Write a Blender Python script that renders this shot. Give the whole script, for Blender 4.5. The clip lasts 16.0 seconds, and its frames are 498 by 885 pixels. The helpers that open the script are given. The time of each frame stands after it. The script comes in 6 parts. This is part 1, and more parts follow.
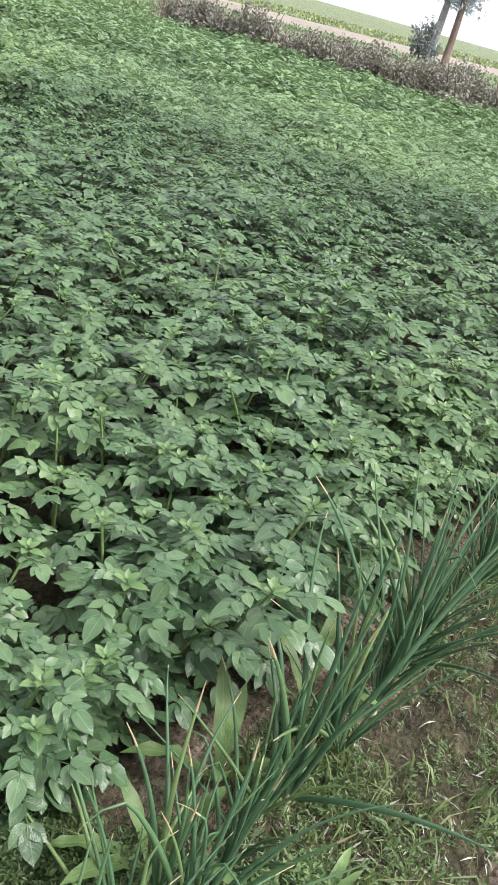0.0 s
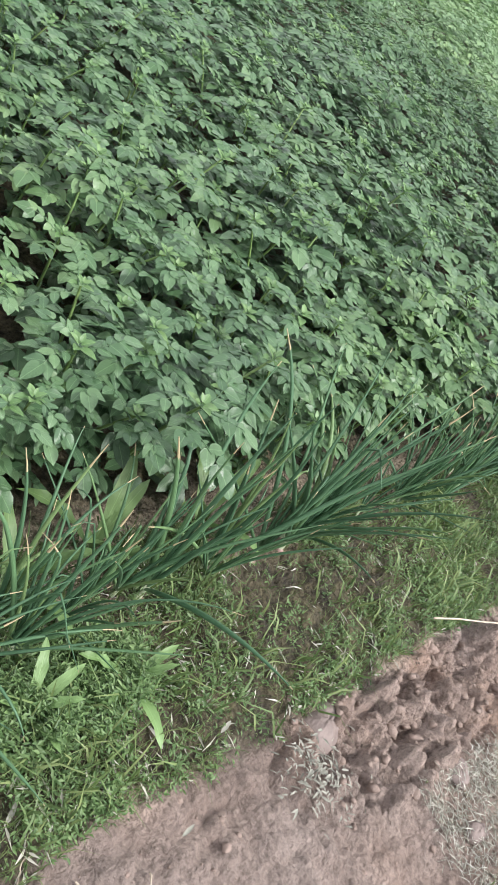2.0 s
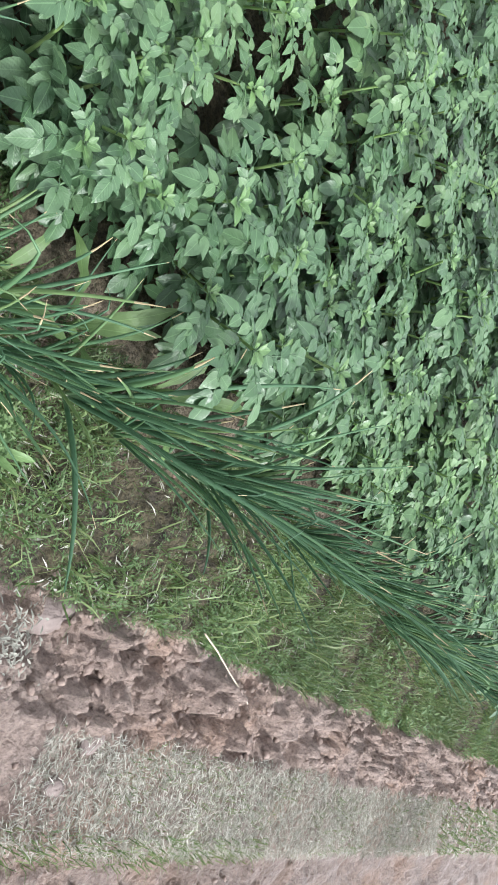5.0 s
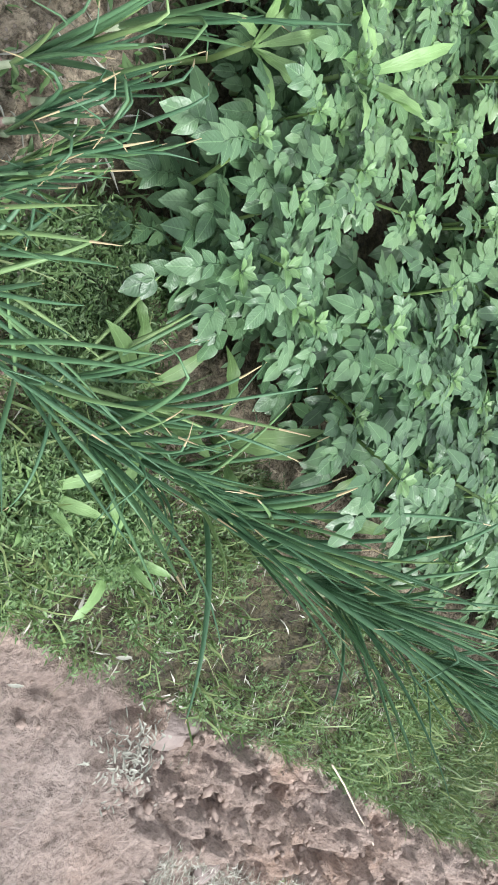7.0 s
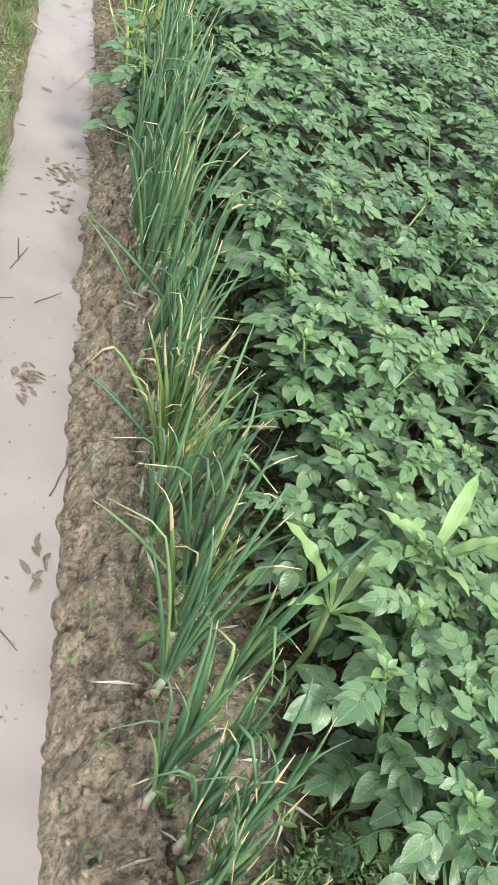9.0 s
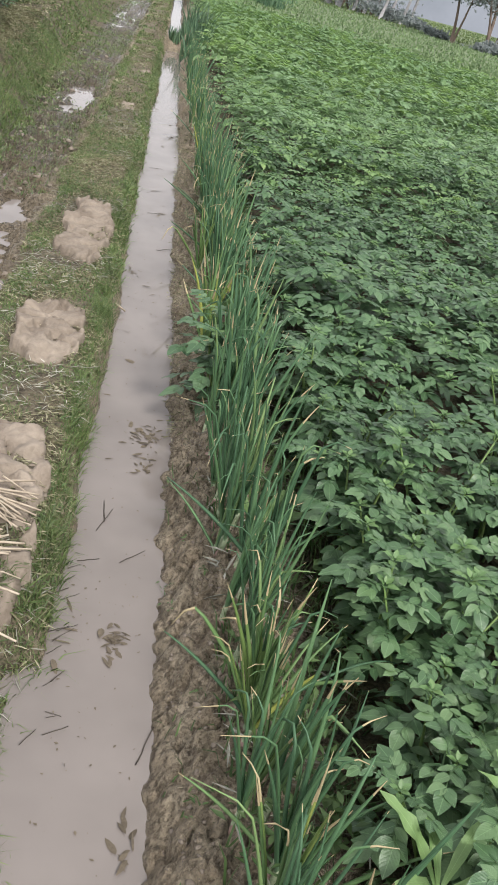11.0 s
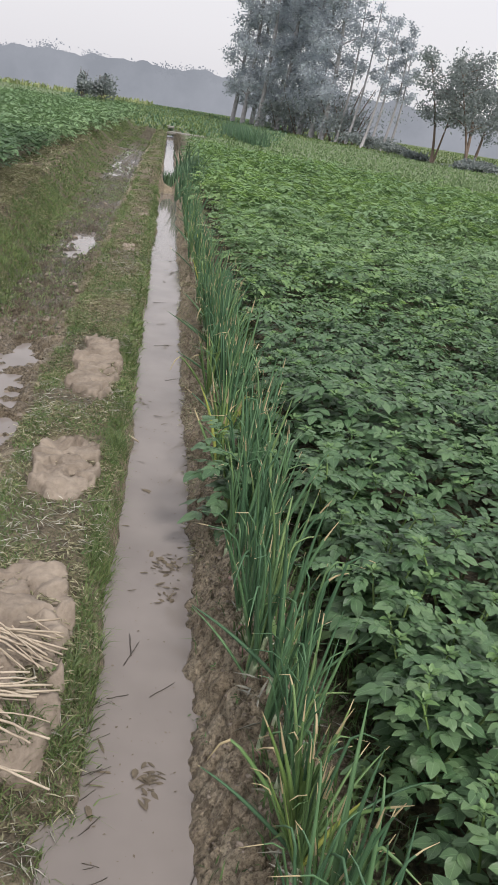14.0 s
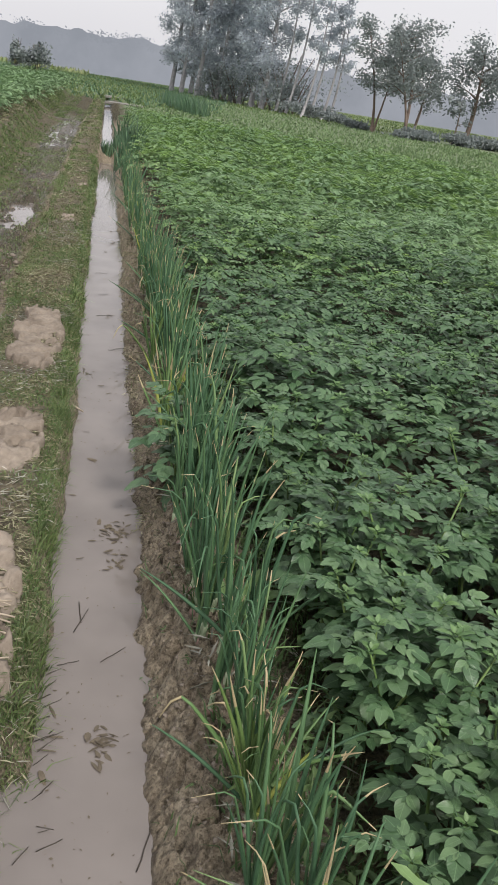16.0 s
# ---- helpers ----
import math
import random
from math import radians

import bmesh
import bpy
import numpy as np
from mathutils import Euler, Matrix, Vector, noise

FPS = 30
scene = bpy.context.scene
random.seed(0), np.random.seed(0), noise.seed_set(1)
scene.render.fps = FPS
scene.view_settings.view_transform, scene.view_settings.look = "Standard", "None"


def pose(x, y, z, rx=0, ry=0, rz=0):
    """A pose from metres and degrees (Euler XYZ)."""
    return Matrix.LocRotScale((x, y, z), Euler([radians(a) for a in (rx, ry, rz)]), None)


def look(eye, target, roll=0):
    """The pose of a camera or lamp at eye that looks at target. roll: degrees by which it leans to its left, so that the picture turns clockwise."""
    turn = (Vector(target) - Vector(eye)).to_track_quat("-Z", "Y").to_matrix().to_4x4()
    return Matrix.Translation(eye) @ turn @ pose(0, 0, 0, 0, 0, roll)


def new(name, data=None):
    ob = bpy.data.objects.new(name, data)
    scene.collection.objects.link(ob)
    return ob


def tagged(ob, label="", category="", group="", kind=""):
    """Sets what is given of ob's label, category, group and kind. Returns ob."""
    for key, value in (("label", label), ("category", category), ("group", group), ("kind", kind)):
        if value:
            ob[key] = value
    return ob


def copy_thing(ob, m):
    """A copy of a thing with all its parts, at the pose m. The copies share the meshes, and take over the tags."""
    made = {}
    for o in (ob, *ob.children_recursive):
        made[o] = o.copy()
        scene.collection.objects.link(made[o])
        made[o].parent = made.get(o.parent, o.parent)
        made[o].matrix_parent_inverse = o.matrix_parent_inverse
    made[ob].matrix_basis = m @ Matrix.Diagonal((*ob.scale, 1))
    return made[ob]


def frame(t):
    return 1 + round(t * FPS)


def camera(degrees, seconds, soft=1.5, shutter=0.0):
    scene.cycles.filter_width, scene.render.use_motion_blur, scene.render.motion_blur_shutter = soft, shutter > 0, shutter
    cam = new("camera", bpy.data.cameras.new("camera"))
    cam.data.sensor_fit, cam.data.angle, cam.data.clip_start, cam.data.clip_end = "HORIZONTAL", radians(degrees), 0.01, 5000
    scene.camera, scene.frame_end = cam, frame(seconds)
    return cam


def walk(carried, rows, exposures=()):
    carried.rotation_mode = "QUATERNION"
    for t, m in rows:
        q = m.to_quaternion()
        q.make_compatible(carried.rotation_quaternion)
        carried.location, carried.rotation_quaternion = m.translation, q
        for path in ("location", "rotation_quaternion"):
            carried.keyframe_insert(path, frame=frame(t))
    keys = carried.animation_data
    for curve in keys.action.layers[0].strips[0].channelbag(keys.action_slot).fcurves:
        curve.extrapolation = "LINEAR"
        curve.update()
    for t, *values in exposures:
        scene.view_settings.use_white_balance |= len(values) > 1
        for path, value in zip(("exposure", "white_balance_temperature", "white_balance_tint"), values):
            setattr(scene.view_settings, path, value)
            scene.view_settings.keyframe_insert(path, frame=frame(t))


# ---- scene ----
cam = camera(31.59, 16.0, soft=0.62)
PATH = [
    (0, look((-0.9792, -0.3582, 1.5309), (0.6488, 0.3639, 0.6208), 15.70)),
    (0.5, look((-0.9777, -0.4214, 1.5342), (0.6355, 0.3073, 0.6034), 16.90)),
    (1, look((-0.9887, -0.4867, 1.5324), (0.6045, 0.1507, 0.5051), 23.56)),
    (1.5, look((-1.0026, -0.5212, 1.5227), (0.5687, 0.0558, 0.4281), 29.58)),
    (2, look((-1.0344, -0.5314, 1.5345), (0.5320, 0.0274, 0.4236), 41.08)),
    (2.5, look((-1.0512, -0.5059, 1.5214), (0.5696, -0.0329, 0.4494), 65.77)),
    (3, look((-1.0701, -0.4753, 1.5163), (0.5900, -0.0691, 0.4775), 79.32)),
    (3.5, look((-1.0719, -0.4641, 1.5178), (0.5940, -0.0772, 0.4810), 83.66)),
    (3.7, look((-1.0691, -0.4596, 1.5198), (0.5998, -0.0704, 0.4885), 85.21)),
    (5.8, look((-1.0335, -0.2401, 1.4397), (0.6334, -0.0029, 0.3603), 117.72)),
    (6, look((-1.0362, -0.2348, 1.4386), (0.6323, 0.0073, 0.3627), 121.18)),
    (6.5, look((-1.0257, -0.2359, 1.4293), (0.6304, -0.0056, 0.3318), 128.29)),
    (7, look((-1.0198, -0.2514, 1.4370), (0.3909, 0.1090, 0.0657), 104.52)),
    (7.5, look((-1.0209, -0.2131, 1.4155), (0.1131, 0.3692, -0.1256), 74.55)),
    (8, look((-0.9419, -0.2270, 1.4192), (-0.0046, 0.6603, -0.1085), 55.41)),
    (8.5, look((-0.8738, -0.2343, 1.4150), (-0.1189, 0.9635, 0.0024), 36.26)),
    (9, look((-0.8602, -0.2139, 1.4111), (-0.2544, 1.1930, 0.1251), 25.45)),
    (9.5, look((-0.8580, -0.2022, 1.4278), (-0.3683, 1.3411, 0.2538), 19.33)),
    (9.7, look((-0.8563, -0.1980, 1.4260), (-0.4114, 1.3728, 0.2708), 18.20)),
    (11.8, look((-0.8574, -0.1979, 1.4894), (-0.5837, 1.6403, 0.7503), 12.78)),
    (12, look((-0.8571, -0.1964, 1.4861), (-0.5969, 1.6605, 0.7901), 11.65)),
    (12.5, look((-0.8537, -0.1981, 1.4845), (-0.6011, 1.6668, 0.8076), 10.02)),
    (13, look((-0.8572, -0.1962, 1.4745), (-0.6094, 1.6665, 0.7896), 9.26)),
    (13.5, look((-0.8697, -0.2014, 1.4788), (-0.6218, 1.6573, 0.7832), 9.19)),
    (14, look((-0.8664, -0.2046, 1.4791), (-0.6067, 1.6496, 0.7758), 9.25)),
    (14.5, look((-0.8569, -0.2104, 1.4629), (-0.4927, 1.6206, 0.7456), 9.98)),
    (15, look((-0.8488, -0.2142, 1.4489), (-0.4683, 1.6014, 0.7013), 9.63)),
    (15.5, look((-0.8425, -0.2045, 1.4439), (-0.4521, 1.6016, 0.6786), 9.35)),
    (16, look((-0.8513, -0.2151, 1.4477), (-0.4715, 1.6031, 0.7061), 9.07)),
]
walk(cam, PATH, exposures=((0, 0.47, 6450, 15), (2, 0.48, 6250, 13), (3.5, 0.55, 6050, 11), (5.8, 0.67, 6000, 11), (7, 0.72, 6050, 9), (9.7, 0.69, 6450, 10), (11.8, -0.54, 6450, 12), (12.5, -0.66, 6450, 12), (13, -0.4, 6500, 13), (14, -0.36, 6500, 13), (14.5, -0.38, 6500, 13), (15, -0.17, 6500, 13), (15.5, -0.1, 6500, 13), (16, -0.4, 6500, 12)))


# ---- sky and sun: bright haze, the sun soft behind it ----
world = bpy.data.worlds.new("hazy_sky")
scene.world = world
world.use_nodes = True
wn, wl = world.node_tree.nodes, world.node_tree.links
sky = wn.new("ShaderNodeTexSky")
sky.sky_type, sky.sun_disc = "NISHITA", False
sky.sun_elevation, sky.sun_rotation = radians(48), radians(200)
sky.air_density, sky.dust_density, sky.ozone_density = 1.2, 4.0, 1.0
grey = wn.new("ShaderNodeHueSaturation")
grey.inputs["Saturation"].default_value = 0.25
veil = wn.new("ShaderNodeMix")
veil.data_type = "RGBA"
veil.inputs["Factor"].default_value = 0.65
veil.inputs["B"].default_value = (13.2, 13.2, 13.6, 1)
wl.new(sky.outputs[0], grey.inputs["Color"])
wl.new(grey.outputs[0], veil.inputs["A"])
wl.new(veil.outputs["Result"], wn["Background"].inputs[0])
wn["Background"].inputs[1].default_value = 0.11

sun_data = bpy.data.lights.new("sun", "SUN")
sun_data.energy, sun_data.angle, sun_data.color = 4.2, radians(14), (1.0, 0.96, 0.9)
sun = new("sun", sun_data)
sun.matrix_world = look((0, 0, 0), (-0.22, 0.6, -0.72))


# ---- materials ----
def nodes_of(name):
    m = bpy.data.materials.new(name)
    m.use_nodes = True
    nt = m.node_tree
    return m, nt.nodes, nt.links, nt.nodes["Principled BSDF"]


def ramp(n, stops):
    r = n.new("ShaderNodeValToRGB")
    while len(r.color_ramp.elements) < len(stops):
        r.color_ramp.elements.new(0.5)
    for e, (p, c) in zip(r.color_ramp.elements, stops):
        e.position, e.color = p, (*c, 1)
    return r


def noise_tex(n, l, scale, detail=4.0, rough=0.6, coord=None):
    t = n.new("ShaderNodeTexNoise")
    t.inputs["Scale"].default_value, t.inputs["Detail"].default_value, t.inputs["Roughness"].default_value = scale, detail, rough
    if coord is not None:
        l.new(coord, t.inputs["Vector"])
    return t


def mixer(n, l, fac, a, b, kind="MIX"):
    m = n.new("ShaderNodeMix")
    m.data_type, m.blend_type = "RGBA", kind
    for sock, v in (("Factor", fac), ("A", a), ("B", b)):
        if isinstance(v, (int, float)):
            m.inputs[sock].default_value = v
        elif isinstance(v, tuple):
            m.inputs[sock].default_value = (*v, 1)
        else:
            l.new(v, m.inputs[sock])
    return m.outputs["Result"]


def bump(n, l, height, strength, distance, bsdf):
    b = n.new("ShaderNodeBump")
    b.inputs["Strength"].default_value, b.inputs["Distance"].default_value = strength, distance
    l.new(height, b.inputs["Height"])
    l.new(b.outputs[0], bsdf.inputs["Normal"])


def math_node(n, l, op, a, b=0.0):
    m = n.new("ShaderNodeMath")
    m.operation = op
    for k, v in ((0, a), (1, b)):
        if isinstance(v, (int, float)):
            m.inputs[k].default_value = v
        else:
            l.new(v, m.inputs[k])
    return m.outputs[0]


def leaf_material(name, dark, mid, light, rough=0.45, glow=0.22, veins=True, patch=(0.7, 1.25), warm=0.0):
    """Leaf: colour varied leaf by leaf and in broad patches, pale midrib, side veins in relief, light passing through."""
    m, n, l, p = nodes_of(name)
    geo = n.new("ShaderNodeNewGeometry")
    info = n.new("ShaderNodeObjectInfo")
    mix = math_node(n, l, "FRACT", math_node(n, l, "ADD", geo.outputs["Random Per Island"], info.outputs["Random"]))
    col = ramp(n, [(0.0, dark), (0.5, mid), (1.0, light)])
    l.new(mix, col.inputs[0])
    big = noise_tex(n, l, 0.9, 3, 0.6, geo.outputs["Position"])
    shade = ramp(n, [(0.3, (patch[0] * (1 - 0.5 * warm), patch[0], patch[0] * (1 + warm))), (0.5, (1.0, 1.0, 1.0)), (0.7, (patch[1] * (1 + 0.8 * warm), patch[1], patch[1] * (1 - 1.8 * warm)))])
    l.new(big.outputs[0], shade.inputs[0])
    c = mixer(n, l, 1.0, col.outputs[0], shade.outputs[0], "MULTIPLY")
    if veins:
        uv = n.new("ShaderNodeUVMap")
        sep = n.new("ShaderNodeSeparateXYZ")
        l.new(uv.outputs[0], sep.inputs[0])
        off = math_node(n, l, "ABSOLUTE", math_node(n, l, "SUBTRACT", sep.outputs[0], 0.5))
        rib = math_node(n, l, "LESS_THAN", off, 0.025)
        slant = math_node(n, l, "SUBTRACT", sep.outputs[1], math_node(n, l, "MULTIPLY", off, 0.7))
        side = math_node(n, l, "SINE", math_node(n, l, "MULTIPLY", slant, 45.0))
        fine = math_node(n, l, "GREATER_THAN", side, 0.93)
        c = mixer(n, l, math_node(n, l, "MULTIPLY", rib, 0.42), c, tuple(min(1, v * 1.7) for v in light))
        c = mixer(n, l, math_node(n, l, "MULTIPLY", fine, 0.1), c, tuple(min(1, v * 1.5) for v in light))
        mott = noise_tex(n, l, 70, 3, 0.6, geo.outputs["Position"])
        c = mixer(n, l, 0.35, c, mixer(n, l, mott.outputs[0], tuple(v * 0.7 for v in mid), tuple(v * 1.3 for v in mid)))
        bump(n, l, math_node(n, l, "ADD", math_node(n, l, "MULTIPLY", side, 0.07), math_node(n, l, "MULTIPLY", mott.outputs[0], 1.8)), 0.5, 0.0022, p)
    l.new(c, p.inputs["Base Color"])
    p.inputs["Roughness"].default_value = rough
    p.inputs["Specular IOR Level"].default_value = 0.55
    tr = n.new("ShaderNodeBsdfTranslucent")
    l.new(c, tr.inputs[0])
    add = n.new("ShaderNodeMixShader")
    add.inputs[0].default_value = glow
    l.new(p.outputs[0], add.inputs[1])
    l.new(tr.outputs[0], add.inputs[2])
    l.new(add.outputs[0], n["Material Output"].inputs[0])
    return m


M_POTATO = leaf_material("potato_leaf", (0.038, 0.087, 0.039), (0.071, 0.14, 0.061), (0.135, 0.222, 0.106), 0.42, 0.16, warm=0.1)
M_POTATO_TIP = leaf_material("potato_tip_leaf", (0.088, 0.172, 0.062), (0.12, 0.215, 0.08), (0.165, 0.27, 0.1), 0.42, 0.22)
# Next three: potato leaf copies lightened, the far field's haze put into their colour.
M_POTATO_PALE_HAZE = leaf_material("hazed_pale_potato_leaf", (0.08, 0.165, 0.064), (0.138, 0.24, 0.095), (0.205, 0.325, 0.135), 0.42, 0.24, warm=0.12)
M_POTATO_GREY_HAZE = leaf_material("hazed_grey_potato_leaf", (0.1, 0.185, 0.08), (0.17, 0.28, 0.135), (0.25, 0.37, 0.19), 0.4, 0.24, warm=0.1)
M_POTATO_TOP_HAZE = leaf_material("hazed_young_potato_leaf", (0.15, 0.26, 0.075), (0.19, 0.31, 0.09), (0.24, 0.36, 0.115), 0.44, 0.28)
M_POTATO_STEM = leaf_material("potato_stem", (0.13, 0.22, 0.06), (0.16, 0.26, 0.08), (0.2, 0.29, 0.1), 0.5, 0.15, False)
M_WEED = leaf_material("weed_leaf", (0.058, 0.112, 0.036), (0.088, 0.158, 0.05), (0.135, 0.212, 0.076), 0.55, 0.25, False)
M_GRASS = leaf_material("grass_blade", (0.072, 0.122, 0.04), (0.115, 0.175, 0.055), (0.195, 0.245, 0.095), 0.55, 0.25, False)
M_DRY = leaf_material("dry_grass", (0.20, 0.20, 0.15), (0.34, 0.335, 0.28), (0.50, 0.49, 0.43), 0.8, 0.15, False)
M_DOCK = leaf_material("dock_leaf", (0.125, 0.215, 0.072), (0.155, 0.26, 0.09), (0.195, 0.305, 0.118), 0.5, 0.25)
M_HEDGE = leaf_material("hedge_leaf", (0.18, 0.165, 0.145), (0.235, 0.215, 0.19), (0.21, 0.24, 0.165), 0.65, 0.1, False)
# Eucalyptus leaves lightened to blue-grey: haze painted into the base colour.
M_TREE_HAZED = leaf_material("hazed_tree_leaf", (0.42, 0.465, 0.52), (0.46, 0.505, 0.555), (0.51, 0.55, 0.58), 0.7, 0.55, False)
# Broadleaf and bush foliage, its dark green greyed and lightened in colour for haze.
M_TREE_DARK_HAZED = leaf_material("hazed_dark_tree_leaf", (0.21, 0.245, 0.25), (0.25, 0.285, 0.285), (0.29, 0.325, 0.315), 0.6, 0.45, False)
# Pale green crop, greyed further in its colour for haze over distance.
M_CROP = leaf_material("pale_crop_leaf", (0.125, 0.20, 0.088), (0.15, 0.23, 0.1), (0.178, 0.258, 0.112), 0.6, 0.3, False)
M_MUSTARD = leaf_material("mustard_bloom", (0.19, 0.26, 0.11), (0.25, 0.3, 0.13), (0.34, 0.36, 0.16), 0.6, 0.2, False)


def onion_material(name="onion_leaf", tint=(1.0, 1.0, 1.0), dryness=0.14, power=2.5):
    """Blue-green hollow leaf with fine length lines, drying to straw towards the tip; each leaf dries to its own length."""
    m, n, l, p = nodes_of(name)
    info = n.new("ShaderNodeObjectInfo")
    geo = n.new("ShaderNodeNewGeometry")
    uv = n.new("ShaderNodeUVMap")
    sep = n.new("ShaderNodeSeparateXYZ")
    l.new(uv.outputs[0], sep.inputs[0])
    col = ramp(n, [(0.0, (0.033, 0.09, 0.045)), (0.5, (0.05, 0.123, 0.057)), (0.85, (0.085, 0.17, 0.066)), (1.0, (0.19, 0.275, 0.095))])
    l.new(info.outputs["Random"], col.inputs[0])
    green = mixer(n, l, 1.0, col.outputs[0], tint, "MULTIPLY")
    base = mixer(n, l, ramp_of(n, l, sep.outputs[1], [(0.0, (1,) * 3), (0.12, (0,) * 3)]), green, (0.22, 0.32, 0.18))
    start = math_node(n, l, "SUBTRACT", 1.0, math_node(n, l, "MULTIPLY", math_node(n, l, "POWER", math_node(n, l, "FRACT", math_node(n, l, "MULTIPLY", info.outputs["Random"], 7.3)), power), dryness))
    wob = noise_tex(n, l, 40, 2, 0.5, geo.outputs["Position"])
    dry = math_node(n, l, "GREATER_THAN", math_node(n, l, "ADD", sep.outputs[1], math_node(n, l, "MULTIPLY", math_node(n, l, "SUBTRACT", wob.outputs[0], 0.5), 0.06)), start)
    c = mixer(n, l, dry, base, (0.46, 0.35, 0.21))
    lines = n.new("ShaderNodeTexWave")
    lines.bands_direction = "X"
    lines.inputs["Scale"].default_value = 3.0
    l.new(uv.outputs[0], lines.inputs["Vector"])
    c = mixer(n, l, math_node(n, l, "MULTIPLY", lines.outputs[1], 0.06), c, (0.2, 0.3, 0.2))
    fleck = noise_tex(n, l, 25, 4, 0.7, geo.outputs["Position"])
    c = mixer(n, l, 0.25, c, mixer(n, l, fleck.outputs[0], (0.02, 0.06, 0.03), (0.16, 0.26, 0.14)))
    l.new(c, p.inputs["Base Color"])
    p.inputs["Roughness"].default_value = 0.52
    p.inputs["Specular IOR Level"].default_value = 0.35
    bump(n, l, lines.outputs[1], 0.15, 0.001, p)
    return m


def ramp_of(n, l, value, stops):
    r = ramp(n, stops)
    l.new(value, r.inputs[0])
    return r.outputs[0]


def plain(name, a, b, scale, rough=0.7, relief=0.4, depth=0.003):
    m, n, l, p = nodes_of(name)
    geo = n.new("ShaderNodeNewGeometry")
    t = noise_tex(n, l, scale, 5, 0.65, geo.outputs["Position"])
    big = noise_tex(n, l, scale * 0.13, 3, 0.5, geo.outputs["Position"])
    c = ramp_of(n, l, math_node(n, l, "ADD", math_node(n, l, "MULTIPLY", t.outputs[0], 0.6), math_node(n, l, "MULTIPLY", big.outputs[0], 0.4)), [(0.35, a), (0.65, b)])
    l.new(c, p.inputs["Base Color"])
    p.inputs["Roughness"].default_value = rough
    bump(n, l, t.outputs[0], relief, depth, p)
    return m


M_ONION = onion_material()
M_ONION_PALE = onion_material("yellowing_onion_leaf", (2.1, 1.5, 0.9), 0.3, 1.0)
M_BULB = plain("onion_bulb_skin", (0.24, 0.13, 0.115), (0.36, 0.27, 0.22), 60, 0.5)
M_RED_BULB = plain("red_onion_skin", (0.42, 0.035, 0.045), (0.6, 0.09, 0.09), 40, 0.35)
M_NECK = plain("onion_neck", (0.20, 0.27, 0.15), (0.38, 0.42, 0.29), 60, 0.5)
M_STRAW = plain("straw_stalk", (0.28, 0.23, 0.17), (0.50, 0.43, 0.34), 30, 0.75)
M_TWIG = plain("wet_twig", (0.035, 0.03, 0.025), (0.08, 0.065, 0.05), 40, 0.5)
M_CRUST = plain("dried_mud_crust", (0.11, 0.085, 0.064), (0.3, 0.253, 0.203), 10, 0.9, 0.9, 0.02)
M_CLOD = plain("mud_clod", (0.15, 0.122, 0.095), (0.28, 0.235, 0.19), 40, 0.75, 0.9, 0.012)
M_CLOD_RED = plain("red_mud_clod", (0.15, 0.112, 0.09), (0.27, 0.2, 0.165), 30, 0.7, 0.9, 0.012)
M_SODDEN = plain("sodden_leaf", (0.075, 0.06, 0.042), (0.16, 0.13, 0.092), 60, 0.8)
M_BARK = plain("pale_bark", (0.2, 0.195, 0.2), (0.38, 0.375, 0.38), 6, 0.85, 0.5, 0.02)
M_BARK_BROWN = plain("brown_bark", (0.10, 0.075, 0.06), (0.2, 0.15, 0.12), 6, 0.85, 0.5, 0.02)
M_CONCRETE = plain("weathered_plank", (0.13, 0.125, 0.11), (0.25, 0.24, 0.215), 8, 0.85)
M_MUDLUMP = plain("damp_mud", (0.13, 0.1, 0.088), (0.2, 0.16, 0.142), 20, 0.7, 0.8, 0.012)
M_LANE = plain("dry_dirt", (0.2, 0.18, 0.15), (0.29, 0.26, 0.22), 2, 0.95)
M_CLUMP = leaf_material("clump_blade", (0.06, 0.12, 0.07), (0.08, 0.16, 0.09), (0.12, 0.2, 0.1), 0.5, 0.15, False)
M_MAT = leaf_material("matted_grass", (0.12, 0.12, 0.06), (0.23, 0.22, 0.125), (0.4, 0.375, 0.26), 0.8, 0.15, False)
M_LITTER = plain("pale_leaf_litter", (0.15, 0.15, 0.12), (0.29, 0.29, 0.245), 40, 0.8)


